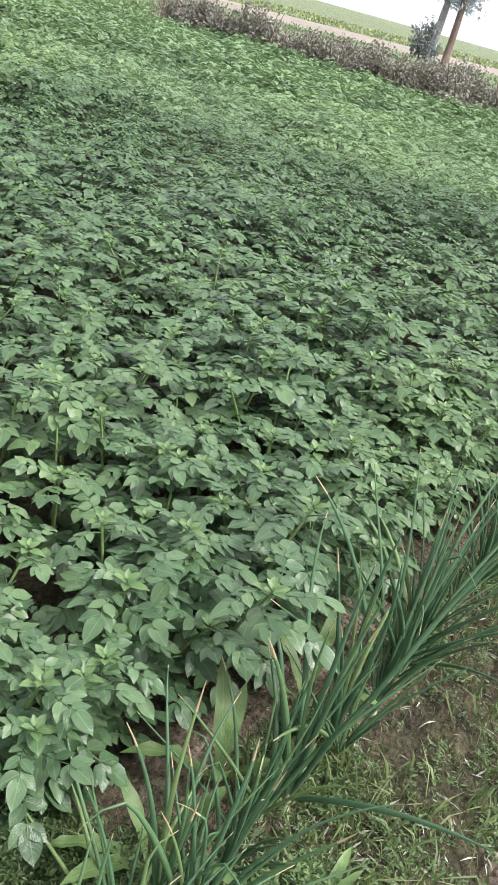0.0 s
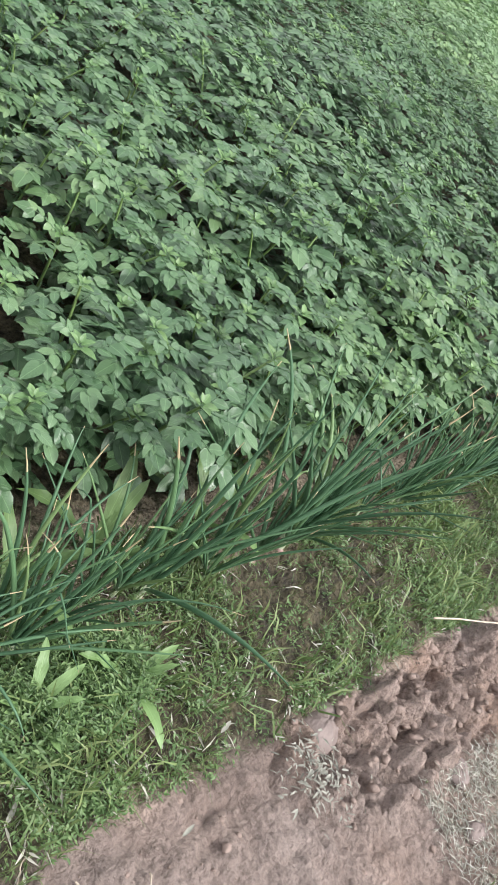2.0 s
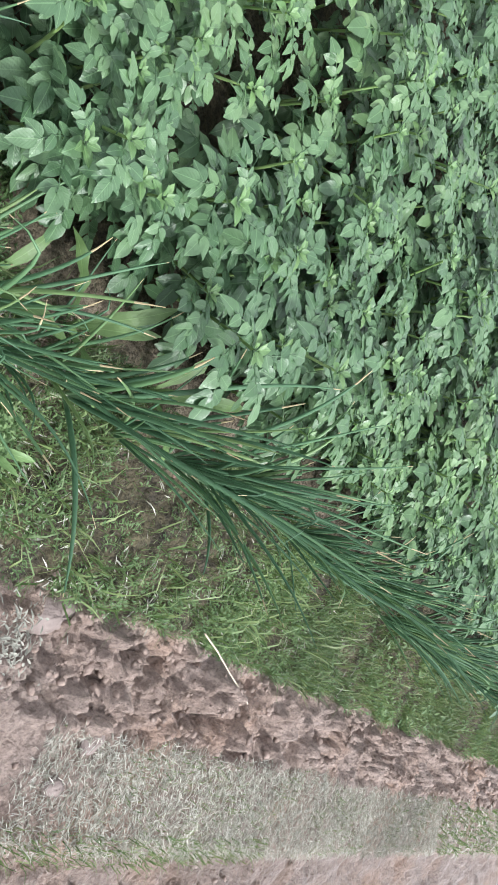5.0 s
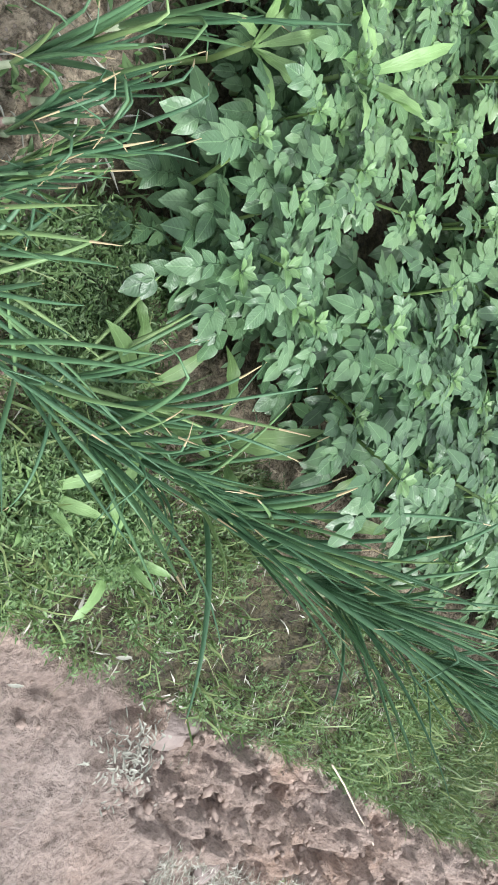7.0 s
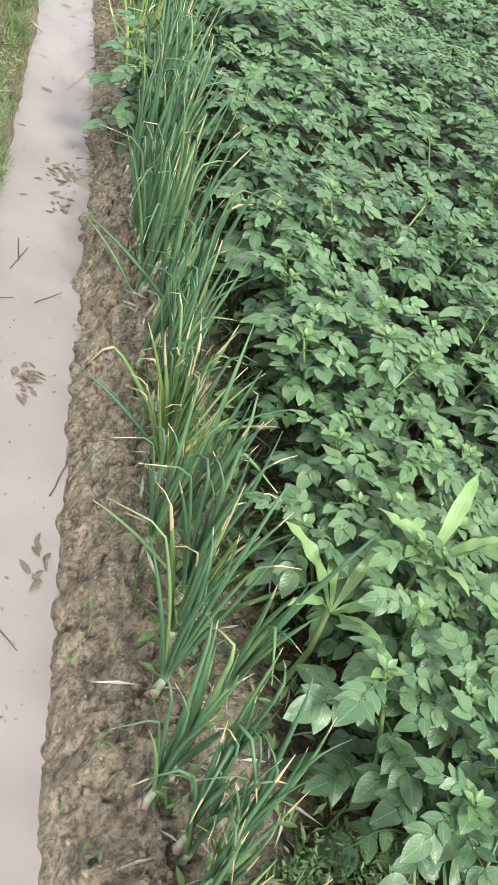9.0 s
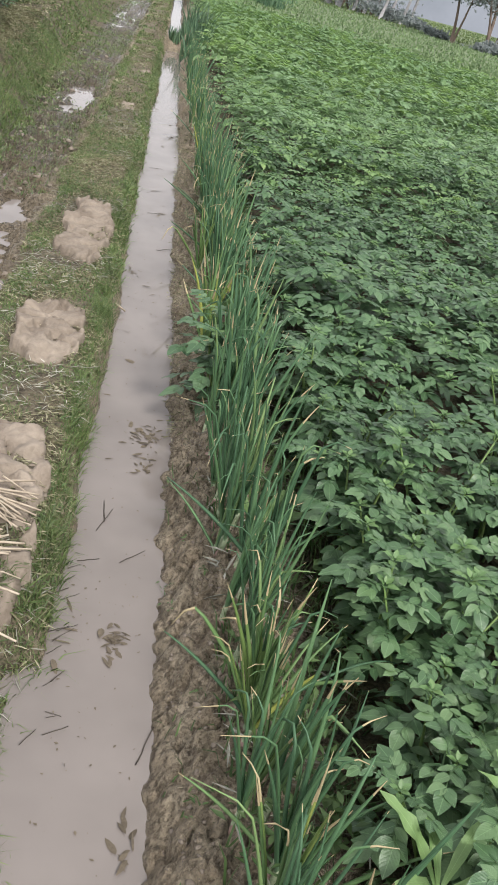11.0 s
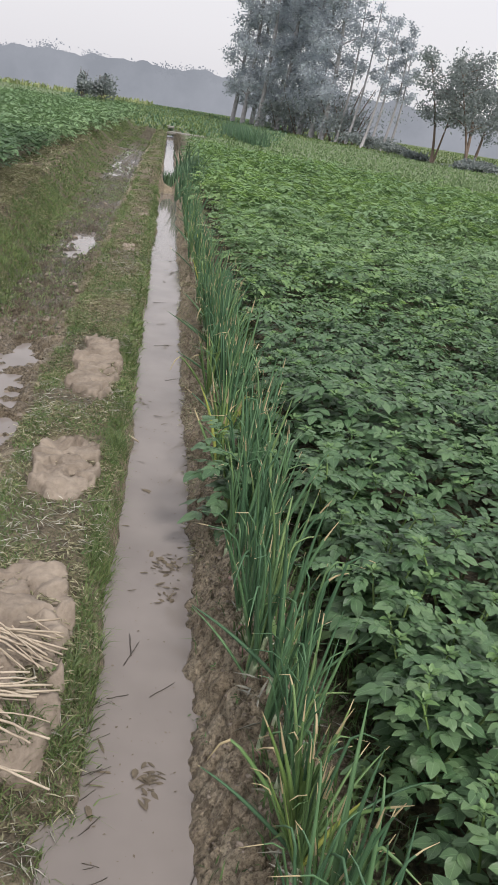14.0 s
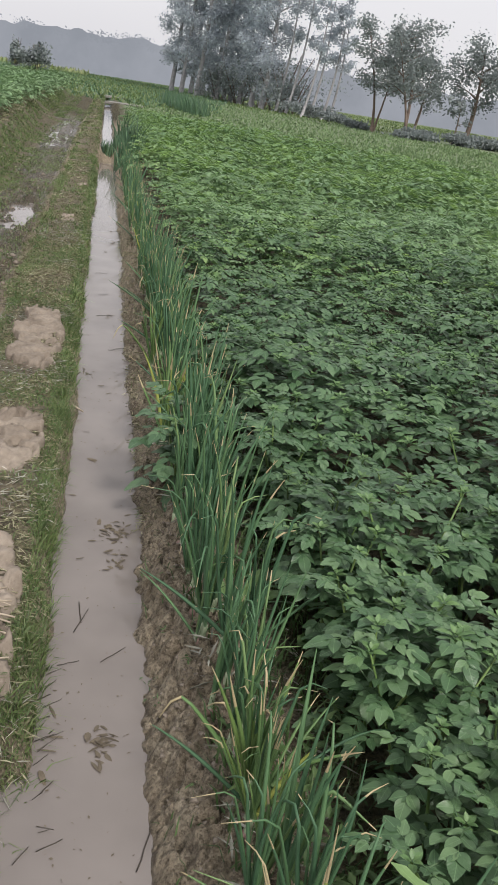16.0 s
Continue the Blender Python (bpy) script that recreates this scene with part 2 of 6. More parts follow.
def ground_material():
    """Soil: tan mud, reddish turned clay, green-brown turf soil and far fields, told apart by where they lie; wet where low."""
    m, n, l, p = nodes_of("field_soil")
    geo = n.new("ShaderNodeNewGeometry")
    zone = n.new("ShaderNodeAttribute")
    zone.attribute_name = "zone"
    sep = n.new("ShaderNodeSeparateColor")
    l.new(zone.outputs["Color"], sep.inputs[0])
    clay, turf, wet = sep.outputs[0], sep.outputs[1], sep.outputs[2]
    far = n.new("ShaderNodeAttribute")
    far.attribute_name = "crop"
    a = noise_tex(n, l, 9, 6, 0.65, geo.outputs["Position"])
    b = noise_tex(n, l, 45, 5, 0.7, geo.outputs["Position"])
    d = noise_tex(n, l, 2.2, 3, 0.5, geo.outputs["Position"])
    mud = ramp_of(n, l, a.outputs[0], [(0.3, (0.25, 0.2, 0.138)), (0.5, (0.345, 0.288, 0.208)), (0.7, (0.43, 0.37, 0.278))])
    red = ramp_of(n, l, d.outputs[0], [(0.35, (0.3, 0.24, 0.208)), (0.54, (0.3, 0.216, 0.172)), (0.68, (0.4, 0.245, 0.16))])
    red = mixer(n, l, 0.5, red, ramp_of(n, l, a.outputs[0], [(0.35, (0.19, 0.145, 0.122)), (0.65, (0.42, 0.345, 0.305))]))
    green = ramp_of(n, l, a.outputs[0], [(0.35, (0.055, 0.046, 0.03)), (0.55, (0.1, 0.086, 0.046)), (0.7, (0.15, 0.132, 0.07))])
    # far-field green, greyed: haze over distance is put into this colour
    field = ramp_of(n, l, d.outputs[0], [(0.3, (0.15, 0.2, 0.105)), (0.7, (0.19, 0.24, 0.13))])
    c = mixer(n, l, clay, mud, red)
    c = mixer(n, l, turf, c, green)
    c = mixer(n, l, far.outputs["Fac"], c, field)
    c = mixer(n, l, math_node(n, l, "MULTIPLY", wet, 0.85), c, mixer(n, l, 1.0, c, (0.42, 0.40, 0.38), "MULTIPLY"))
    crumb = noise_tex(n, l, 26, 9, 0.75, geo.outputs["Position"])
    crumb.noise_type = "RIDGED_MULTIFRACTAL"
    pits = noise_tex(n, l, 70, 6, 0.75, geo.outputs["Position"])
    # Dark pits and cracks: crumb tone plus crevice shade painted into the soil colour.
    grain_shade = ramp_of(n, l, pits.outputs[0], [(0.4, (0.3, 0.28, 0.26)), (0.5, (0.95, 0.95, 0.95)), (0.66, (1.3, 1.3, 1.3))])
    crack_shade = ramp_of(n, l, noise_tex(n, l, 24, 5, 0.7, geo.outputs["Position"]).outputs[0], [(0.36, (0.4, 0.37, 0.35)), (0.45, (1.0, 1.0, 1.0)), (0.7, (1.12, 1.12, 1.12))])
    grain_shade = mixer(n, l, 1.0, grain_shade, crack_shade, "MULTIPLY")
    coarse = math_node(n, l, "SUBTRACT", 1.0, math_node(n, l, "MULTIPLY", clay, 0.4))
    c = mixer(n, l, math_node(n, l, "MULTIPLY", coarse, 0.75), c, mixer(n, l, 1.0, c, grain_shade, "MULTIPLY"))
    l.new(c, p.inputs["Base Color"])
    r = math_node(n, l, "SUBTRACT", 0.9, math_node(n, l, "MULTIPLY", wet, 0.85))
    l.new(r, p.inputs["Roughness"])
    warp = n.new("ShaderNodeVectorMath")
    warp.operation = "MULTIPLY_ADD"
    warp.inputs[1].default_value = (0.02, 0.02, 0.02)
    l.new(b.outputs["Color"], warp.inputs[0])
    l.new(geo.outputs["Position"], warp.inputs[2])
    cell = n.new("ShaderNodeTexVoronoi")
    cell.inputs["Scale"].default_value = 48
    l.new(warp.outputs[0], cell.inputs["Vector"])
    rough = math_node(n, l, "ADD", math_node(n, l, "MULTIPLY", math_node(n, l, "ADD", math_node(n, l, "MULTIPLY", crumb.outputs[0], 0.25), math_node(n, l, "MULTIPLY", pits.outputs[0], 0.5)), coarse), math_node(n, l, "MULTIPLY", b.outputs[0], 0.8))
    rough = math_node(n, l, "SUBTRACT", rough, math_node(n, l, "MULTIPLY", math_node(n, l, "MULTIPLY", cell.outputs["Distance"], 0.6), math_node(n, l, "SUBTRACT", 1.0, math_node(n, l, "MULTIPLY", clay, 0.6))))
    bump(n, l, rough, 1.0, 0.034, p)
    return m


def water_material():
    m, n, l, p = nodes_of("muddy_water")
    geo = n.new("ShaderNodeNewGeometry")
    t = noise_tex(n, l, 3, 3, 0.5, geo.outputs["Position"])
    c = ramp_of(n, l, t.outputs[0], [(0.3, (0.18, 0.16, 0.148)), (0.7, (0.23, 0.205, 0.19))])
    l.new(c, p.inputs["Base Color"])
    p.inputs["Roughness"].default_value, p.inputs["IOR"].default_value = 0.06, 1.33
    w = noise_tex(n, l, 7, 2, 0.5, geo.outputs["Position"])
    bump(n, l, w.outputs[0], 0.05, 0.01, p)
    return m


M_GROUND, M_WATER = ground_material(), water_material()


def haze_material():
    """The far belt of woods: bright haze painted as a grey glow, paler towards +x."""
    m, n, l, p = nodes_of("far_haze")
    geo = n.new("ShaderNodeNewGeometry")
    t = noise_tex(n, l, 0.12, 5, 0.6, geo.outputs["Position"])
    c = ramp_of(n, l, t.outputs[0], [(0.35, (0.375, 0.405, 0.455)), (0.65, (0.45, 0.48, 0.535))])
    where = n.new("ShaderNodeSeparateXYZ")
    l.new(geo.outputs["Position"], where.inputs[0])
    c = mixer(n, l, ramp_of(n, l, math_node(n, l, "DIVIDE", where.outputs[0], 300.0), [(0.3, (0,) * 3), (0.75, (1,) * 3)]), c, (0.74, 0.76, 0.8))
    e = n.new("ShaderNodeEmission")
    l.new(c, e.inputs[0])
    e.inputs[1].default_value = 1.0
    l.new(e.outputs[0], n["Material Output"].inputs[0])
    return m


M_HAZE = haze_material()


# ---- mesh helpers ----
def fast_mesh(name, verts, tris, uvs=None, material=None, smooth=True):
    """A triangle mesh from arrays; uvs: one for each vertex."""
    verts, tris = np.asarray(verts, np.float32), np.asarray(tris, np.int32)
    me = bpy.data.meshes.new(name)
    me.vertices.add(len(verts))
    me.vertices.foreach_set("co", verts.ravel())
    me.loops.add(tris.size)
    me.loops.foreach_set("vertex_index", tris.ravel())
    me.polygons.add(len(tris))
    me.polygons.foreach_set("loop_start", np.arange(0, tris.size, 3, dtype=np.int32))
    me.polygons.foreach_set("use_smooth", np.full(len(tris), smooth))
    if uvs is not None:
        me.uv_layers.new(name="UVMap").data.foreach_set("uv", np.asarray(uvs, np.float32)[tris.ravel()].ravel())
    me.update(calc_edges=True)
    if material:
        me.materials.append(material)
    return me


class Shape:
    """Gathers vertices, triangles and uvs."""

    def __init__(self):
        self.v, self.t, self.u, self.n = [], [], [], 0

    def add(self, v, t, u):
        v, t, u = (np.asarray(a, float) for a in (v, t, u))
        self.v.append(v), self.t.append(t + self.n), self.u.append(u)
        self.n += len(v)
        return self

    def arrays(self):
        return np.concatenate(self.v), np.concatenate(self.t).astype(int), np.concatenate(self.u)

    def mesh(self, name, material, smooth=True):
        v, t, u = self.arrays()
        return fast_mesh(name, v, t, u, material, smooth)


def unit(a):
    return a / np.maximum(np.linalg.norm(a, axis=-1, keepdims=True), 1e-9)


LEAF_T, LEAF_W = np.array([0.0, 0.18, 0.45, 0.76, 1.0]), np.array([0.0, 0.78, 1.0, 0.62, 0.0])
TOOTH_T = np.array([0.0, 0.06, 0.16, 0.3, 0.45, 0.6, 0.75, 0.89, 1.0])
TOOTH_W = np.array([0.0, 0.46, 0.84, 1.0, 1.0, 0.87, 0.63, 0.29, 0.0])


def leaves(P, D, N, L, W, fold=0.25, droop=0.15, fine=True):
    """Leaf blades at P, along D, facing N, of length L and half width W. fine: five sections, "toothed": fourteen; else one folded rhomb."""
    P, D, N = np.atleast_2d(P), unit(np.atleast_2d(D)), np.atleast_2d(N)
    k = len(P)
    L, W = np.broadcast_to(L, k)[:, None], np.broadcast_to(W, k)[:, None]
    S = unit(np.cross(D, N))
    N = np.cross(S, D)
    if fine:
        vs, us = [P], [np.tile([0.5, 0.0], (k, 1))]
        rows_t, rows_w = (TOOTH_T, TOOTH_W) if fine == "toothed" else (LEAF_T, LEAF_W)
        wave = np.linspace(0, 40, k)[:, None]
        for t, w in zip(rows_t[1:-1], rows_w[1:-1]):
            for s in (-1, 0, 1):
                curl = 0.1 * W * s * np.sin(9 * t + wave) if fine == "toothed" else 0
                vs.append(P + D * L * t + S * W * w * s + N * (W * w * abs(s) * fold - droop * L * t * t + curl))
                us.append(np.tile([0.5 + 0.5 * s * w, t], (k, 1)))
        vs.append(P + D * L - N * droop * L)
        us.append(np.tile([0.5, 1.0], (k, 1)))
        f, end = [(0, 2, 1), (0, 3, 2)], 3 * (len(rows_t) - 2) + 1
        for b in range(1, end - 5, 3):
            f += [(b, b + 1, b + 4), (b, b + 4, b + 3), (b + 1, b + 2, b + 5), (b + 1, b + 5, b + 4)]
        f += [(end - 3, end - 2, end), (end - 2, end - 1, end)]
    else:
        vs = [P, P + D * L * 0.45 - S * W + N * W * fold, P + D * L * 0.45 + S * W + N * W * fold, P + D * L - N * droop * L]
        us = [np.tile(c, (k, 1)) for c in ([0.5, 0.0], [0.0, 0.45], [1.0, 0.45], [0.5, 1.0])]
        f = [(0, 3, 1), (0, 2, 3)]
    m = len(vs)
    v, u = np.stack(vs, 1).reshape(-1, 3), np.stack(us, 1).reshape(-1, 2)
    t = (np.arange(k)[:, None, None] * m + np.array(f)).reshape(-1, 3)
    return v, t, u


def tube(path, radii, sides=6, flat=1.0, cap=True):
    """A tapered tube along a path."""
    path, radii = np.asarray(path, float), np.asarray(radii, float)
    tang = unit(np.gradient(path, axis=0))
    ref = np.array([0.13, 0.21, 0.97]) if abs(tang[0] @ [0, 0, 1]) < 0.9 else np.array([0.9, 0.3, 0.1])
    a = unit(np.cross(tang, ref))
    b = np.cross(tang, a)
    ang = np.linspace(0, 2 * np.pi, sides, endpoint=False)
    v = path[:, None] + radii[:, None, None] * (a[:, None] * np.cos(ang)[:, None] + flat * b[:, None] * np.sin(ang)[:, None])
    k = len(path)
    q = np.arange(k - 1)[:, None] * sides
    i, j = np.arange(sides), (np.arange(sides) + 1) % sides
    t = np.concatenate([np.stack([q + i, q + j, q + sides + j], -1), np.stack([q + i, q + sides + j, q + sides + i], -1)]).reshape(-1, 3)
    u = np.stack(np.broadcast_arrays(i / sides, np.linspace(0, 1, k)[:, None]), -1).reshape(-1, 2)
    v = v.reshape(-1, 3)
    if cap:
        for row, end in ((0, path[0]), (k - 1, path[-1])):
            v, u = np.vstack([v, end]), np.vstack([u, [0.5, row / (k - 1)]])
            t = np.vstack([t, np.stack([row * sides + i, row * sides + j, np.full(sides, len(v) - 1)], -1)])
    return v, t, u


def blob(centre, size, seed, rough=0.3, rings=6, sides=9, lobes=1.0):
    """A lumpy rounded clod."""
    r = np.random.default_rng(seed)
    th, ph = np.linspace(0.05, np.pi - 0.05, rings), np.linspace(0, 2 * np.pi, sides, endpoint=False)
    d = np.stack([np.sin(th)[:, None] * np.cos(ph), np.sin(th)[:, None] * np.sin(ph), np.broadcast_to(np.cos(th)[:, None], (rings, sides))], -1)
    d = d * (1 + rough * (r.random((rings, sides, 1)) - 0.5) * 2)
    p2, p3, p5 = r.uniform(0, 6.28, 3)
    d[..., :2] *= (1 + lobes * 0.3 * np.sin(2 * ph + p2) + lobes * 0.2 * np.sin(3 * ph + p3) + lobes * 0.12 * np.sin(5 * ph + p5))[None, :, None]
    v = np.asarray(centre) + d.reshape(-1, 3) * np.asarray(size)
    q = np.arange(rings - 1)[:, None] * sides
    i, j = np.arange(sides), (np.arange(sides) + 1) % sides
    t = np.concatenate([np.stack([q + i, q + sides + j, q + j], -1), np.stack([q + i, q + sides + i, q + sides + j], -1)]).reshape(-1, 3)
    for row in (0, rings - 1):
        v = np.vstack([v, v[row * sides:(row + 1) * sides].mean(0)])
        t = np.vstack([t, np.stack([row * sides + i, row * sides + j, np.full(sides, len(v) - 1)], -1)])
    return v, t, np.zeros((len(v), 2))


def part(name, mesh, parent, label="", m=None):
    ob = new(name, mesh)
    ob.parent = parent
    if m is not None:
        ob.matrix_basis = m
    return tagged(ob, label) if label else ob


def value_noise(x, y, seed=0):
    xi, yi = np.floor(x).astype(np.int64), np.floor(y).astype(np.int64)
    fx, fy = x - xi, y - yi
    fx, fy = fx * fx * (3 - 2 * fx), fy * fy * (3 - 2 * fy)

    def h(a, b):
        k = (a * 374761393 + b * 668265263 + seed * 974711) & 0x7FFFFFFF
        k = ((k ^ (k >> 13)) * 1274126177) & 0x7FFFFFFF
        return ((k ^ (k >> 16)) & 0xFFFF) / 65535.0
    return (h(xi, yi) * (1 - fx) + h(xi + 1, yi) * fx) * (1 - fy) + (h(xi, yi + 1) * (1 - fx) + h(xi + 1, yi + 1) * fx) * fy


def fbm(x, y, scale, seed=0, octaves=4):
    out, amp = 0, 0.5
    for o in range(octaves):
        out = out + amp * (value_noise(x * scale, y * scale, seed + o) - 0.5) * 2
        scale, amp = scale * 2.07, amp * 0.5
    return out


def lumps(x, y, scale, seed=0):
    """Rounded clods packed side by side, 0 in the cracks and about 1 on top."""
    gx, gy = x * scale, y * scale
    xi, yi = np.floor(gx), np.floor(gy)
    best = np.full(np.shape(gx), 9.0)
    for i in (-1, 0, 1):
        for j in (-1, 0, 1):
            cx = xi + i + value_noise((xi + i) * 7.0 + 0.0, (yi + j) * 7.0, seed)
            cy = yi + j + value_noise((xi + i) * 7.0 + 3.0, (yi + j) * 7.0, seed + 5)
            best = np.minimum(best, (gx - cx) ** 2 + (gy - cy) ** 2)
    return np.clip(1.25 * (1 - np.sqrt(best) / 0.8), 0, 1) ** 0.7


def jag(x, y, scale, seed=0, octaves=3):
    """Torn, sharp-crested soil, about 0 to 1."""
    x, y = x + 0.35 / scale * fbm(x, y, scale * 0.7, seed + 31, 2), y + 0.35 / scale * fbm(x, y, scale * 0.7, seed + 47, 2)
    out, amp = 0, 0.55
    for o in range(octaves):
        n = 1 - np.abs(value_noise(x * scale, y * scale, seed + o) * 2 - 1)
        out = out + amp * n * n
        scale, amp = scale * 2.1, amp * 0.5
    return out


def step(a, b, v):
    t = np.clip((v - a) / (b - a), 0, 1)
    return t * t * (3 - 2 * t)


# ---- the lie of the land ----
PROFILE_X = [-60, -3.3, -2.8, -2.45, -2.2, -1.86, -1.5, -1.36, -1.02, -0.945, -0.885, -0.84, -0.70, -0.635, -0.565, -0.5, -0.38, -0.2]
PROFILE_Z = [0.16, 0.17, 0.24, 0.31, 0.29, -0.03, -0.04, 0.01, 0.035, 0.0, -0.12, -0.21, -0.21, -0.12, -0.03, 0.015, 0.01, 0.0]
WATER_Z = -0.105


def strip_of(x, y):
    """How far a place lies from the field's near edge, which runs a little aslant of x."""
    return y + 0.098 * x


def land(x, y):
    x, y = np.asarray(x, float), np.asarray(y, float)
    wob = 0.028 * fbm(0 * x + 3.1, y, 1.6, 5, 3) + 0.016 * fbm(x, y, 9, 8, 4) + 0.03 * fbm(x, y, 3.5, 9, 2)
    drift = np.clip(0.03 * (y - 5), -0.06, 0.6) * step(-1.38, -1.85, x)
    z = np.interp(x + wob + drift, PROFILE_X, PROFILE_Z)
    near = step(-0.75, -0.25, y) * step(50, 43, y)
    z = z * near + (1 - near) * 0.0 * x
    dam = np.exp(-((y - 15.9) / 0.42) ** 2) * (np.abs(x + 0.78) < 0.3)
    z = z + dam * 0.25
    s = strip_of(x, y)
    side = step(-0.75, -0.45, x)
    bank = step(-0.72, -0.62, x) * step(-0.30, -0.42, x) * near
    rough_bank = fbm(x, y, 14, 21, 4)
    z = z + bank * (0.02 * rough_bank - 0.03 * (jag(x, y, 13, 25, 3) - 0.35) + 0.008 * step(-0.62, -0.56, x) * (lumps(x + 0.03 * fbm(x, y, 12, 28, 2), y, 17, 27) - 0.6) + -0.075 * step(-0.65, -0.57, x) * (jag(x, y, 30, 29, 2) - 0.4))
    ridge = step(-0.43, -0.50, s) * step(-0.80, -0.70, s) * side * step(0.35, 0.75, x)
    z = z + ridge * (0.03 + 0.05 * fbm(x, y, 6, 31, 4) - 0.13 * (jag(x, y, 7, 34, 3) - 0.35) + 0.035 * (lumps(x + 0.04 * fbm(x, y, 15, 39, 2), y, 13, 35) - 0.6) - 0.1 * (jag(x, y, 17, 36, 3) - 0.4))
    patch = step(-0.36, -0.5, s) * step(0.95, 0.75, x + 0.25 * fbm(x, y, 3, 35, 3)) * side
    z = z + patch * (0.022 * fbm(x, y, 7, 41, 4) + 0.010 * fbm(x, y, 22, 43, 3) + -0.06 * (jag(x, y, 8, 44, 3) - 0.35) * step(-0.3, 0.3, fbm(x, y, 2.2, 45, 2) + 2.5 * (s + 0.62)) - 0.035 * (jag(x, y, 9, 49, 3) - 0.4) - 0.012 * step(0.1, 0.25, fbm(x * 0.5, y, 20, 48, 2)) - 0.015)
    dry = step(-0.72, -0.78, s) * step(-1.12, -1.04, s) * side * step(0.7, 0.95, x)
    z = z + dry * (0.03 + 0.015 * fbm(x, y, 8, 47, 3))
    low = step(-1.05, -1.16, s) * side
    z = z - low * 0.07 + low * (0.04 * fbm(x, y, 8, 51, 4) - 0.07 * (jag(x, y, 11, 53, 4) - 0.4))
    turf = step(-0.47, -0.42, s) * step(0.25, 0.05, s) * side
    z = z + turf * (0.02 * fbm(x, y, 6, 55, 3) - 0.03 * (jag(x, y, 12, 56, 3) - 0.4) + 0.012 * (lumps(x, y, 26, 57) - 0.5))
    rut = step(-2.0, -1.85, x) * step(-1.3, -1.42, x) * near
    z = z + rut * (0.04 * fbm(x, y, 5, 61, 4) + -0.09 * (jag(x, y, 6, 63, 4) - 0.35) - 0.08 * (jag(x, y, 13, 64, 3) - 0.4))
    pool = np.exp(-((x + 1.57 + 0.5 * drift) / 0.17) ** 2) * (0.75 * np.exp(-((y - 4.0) / 0.9) ** 2) + np.exp(-((y - 9.2) / 0.7) ** 2) + step(16.0, 17.5, y) * step(29, 26, y))
    z = z - 0.075 * pool * near
    left = step(-1.8, -2.0, x) * step(-3.2, -2.9, x) * near
    z = z + left * (0.06 * fbm(x, y, 3, 65, 4) + 0.05 * (jag(x, y, 6, 66) - 0.5))
    hollow = step(1.55, 1.25, y + 0.15 * fbm(x, y, 5, 73, 2)) * step(-1.5, -1.3, x) * step(-0.86, -0.95, x) * near
    z = z - hollow * (0.11 + 0.05 * fbm(x, y, 9, 74, 3) + 0.05 * (jag(x, y, 14, 75, 3) - 0.4))
    path = step(-1.38, -1.3, x) * step(-0.9, -0.98, x) * near
    z = z + path * 0.018 * fbm(x, y, 7, 71, 3)
    return z


def lines(stops):
    out = []
    for (a, b, d) in stops:
        out.append(np.arange(a, b, d))
    return np.concatenate(out + [[stops[-1][1]]])


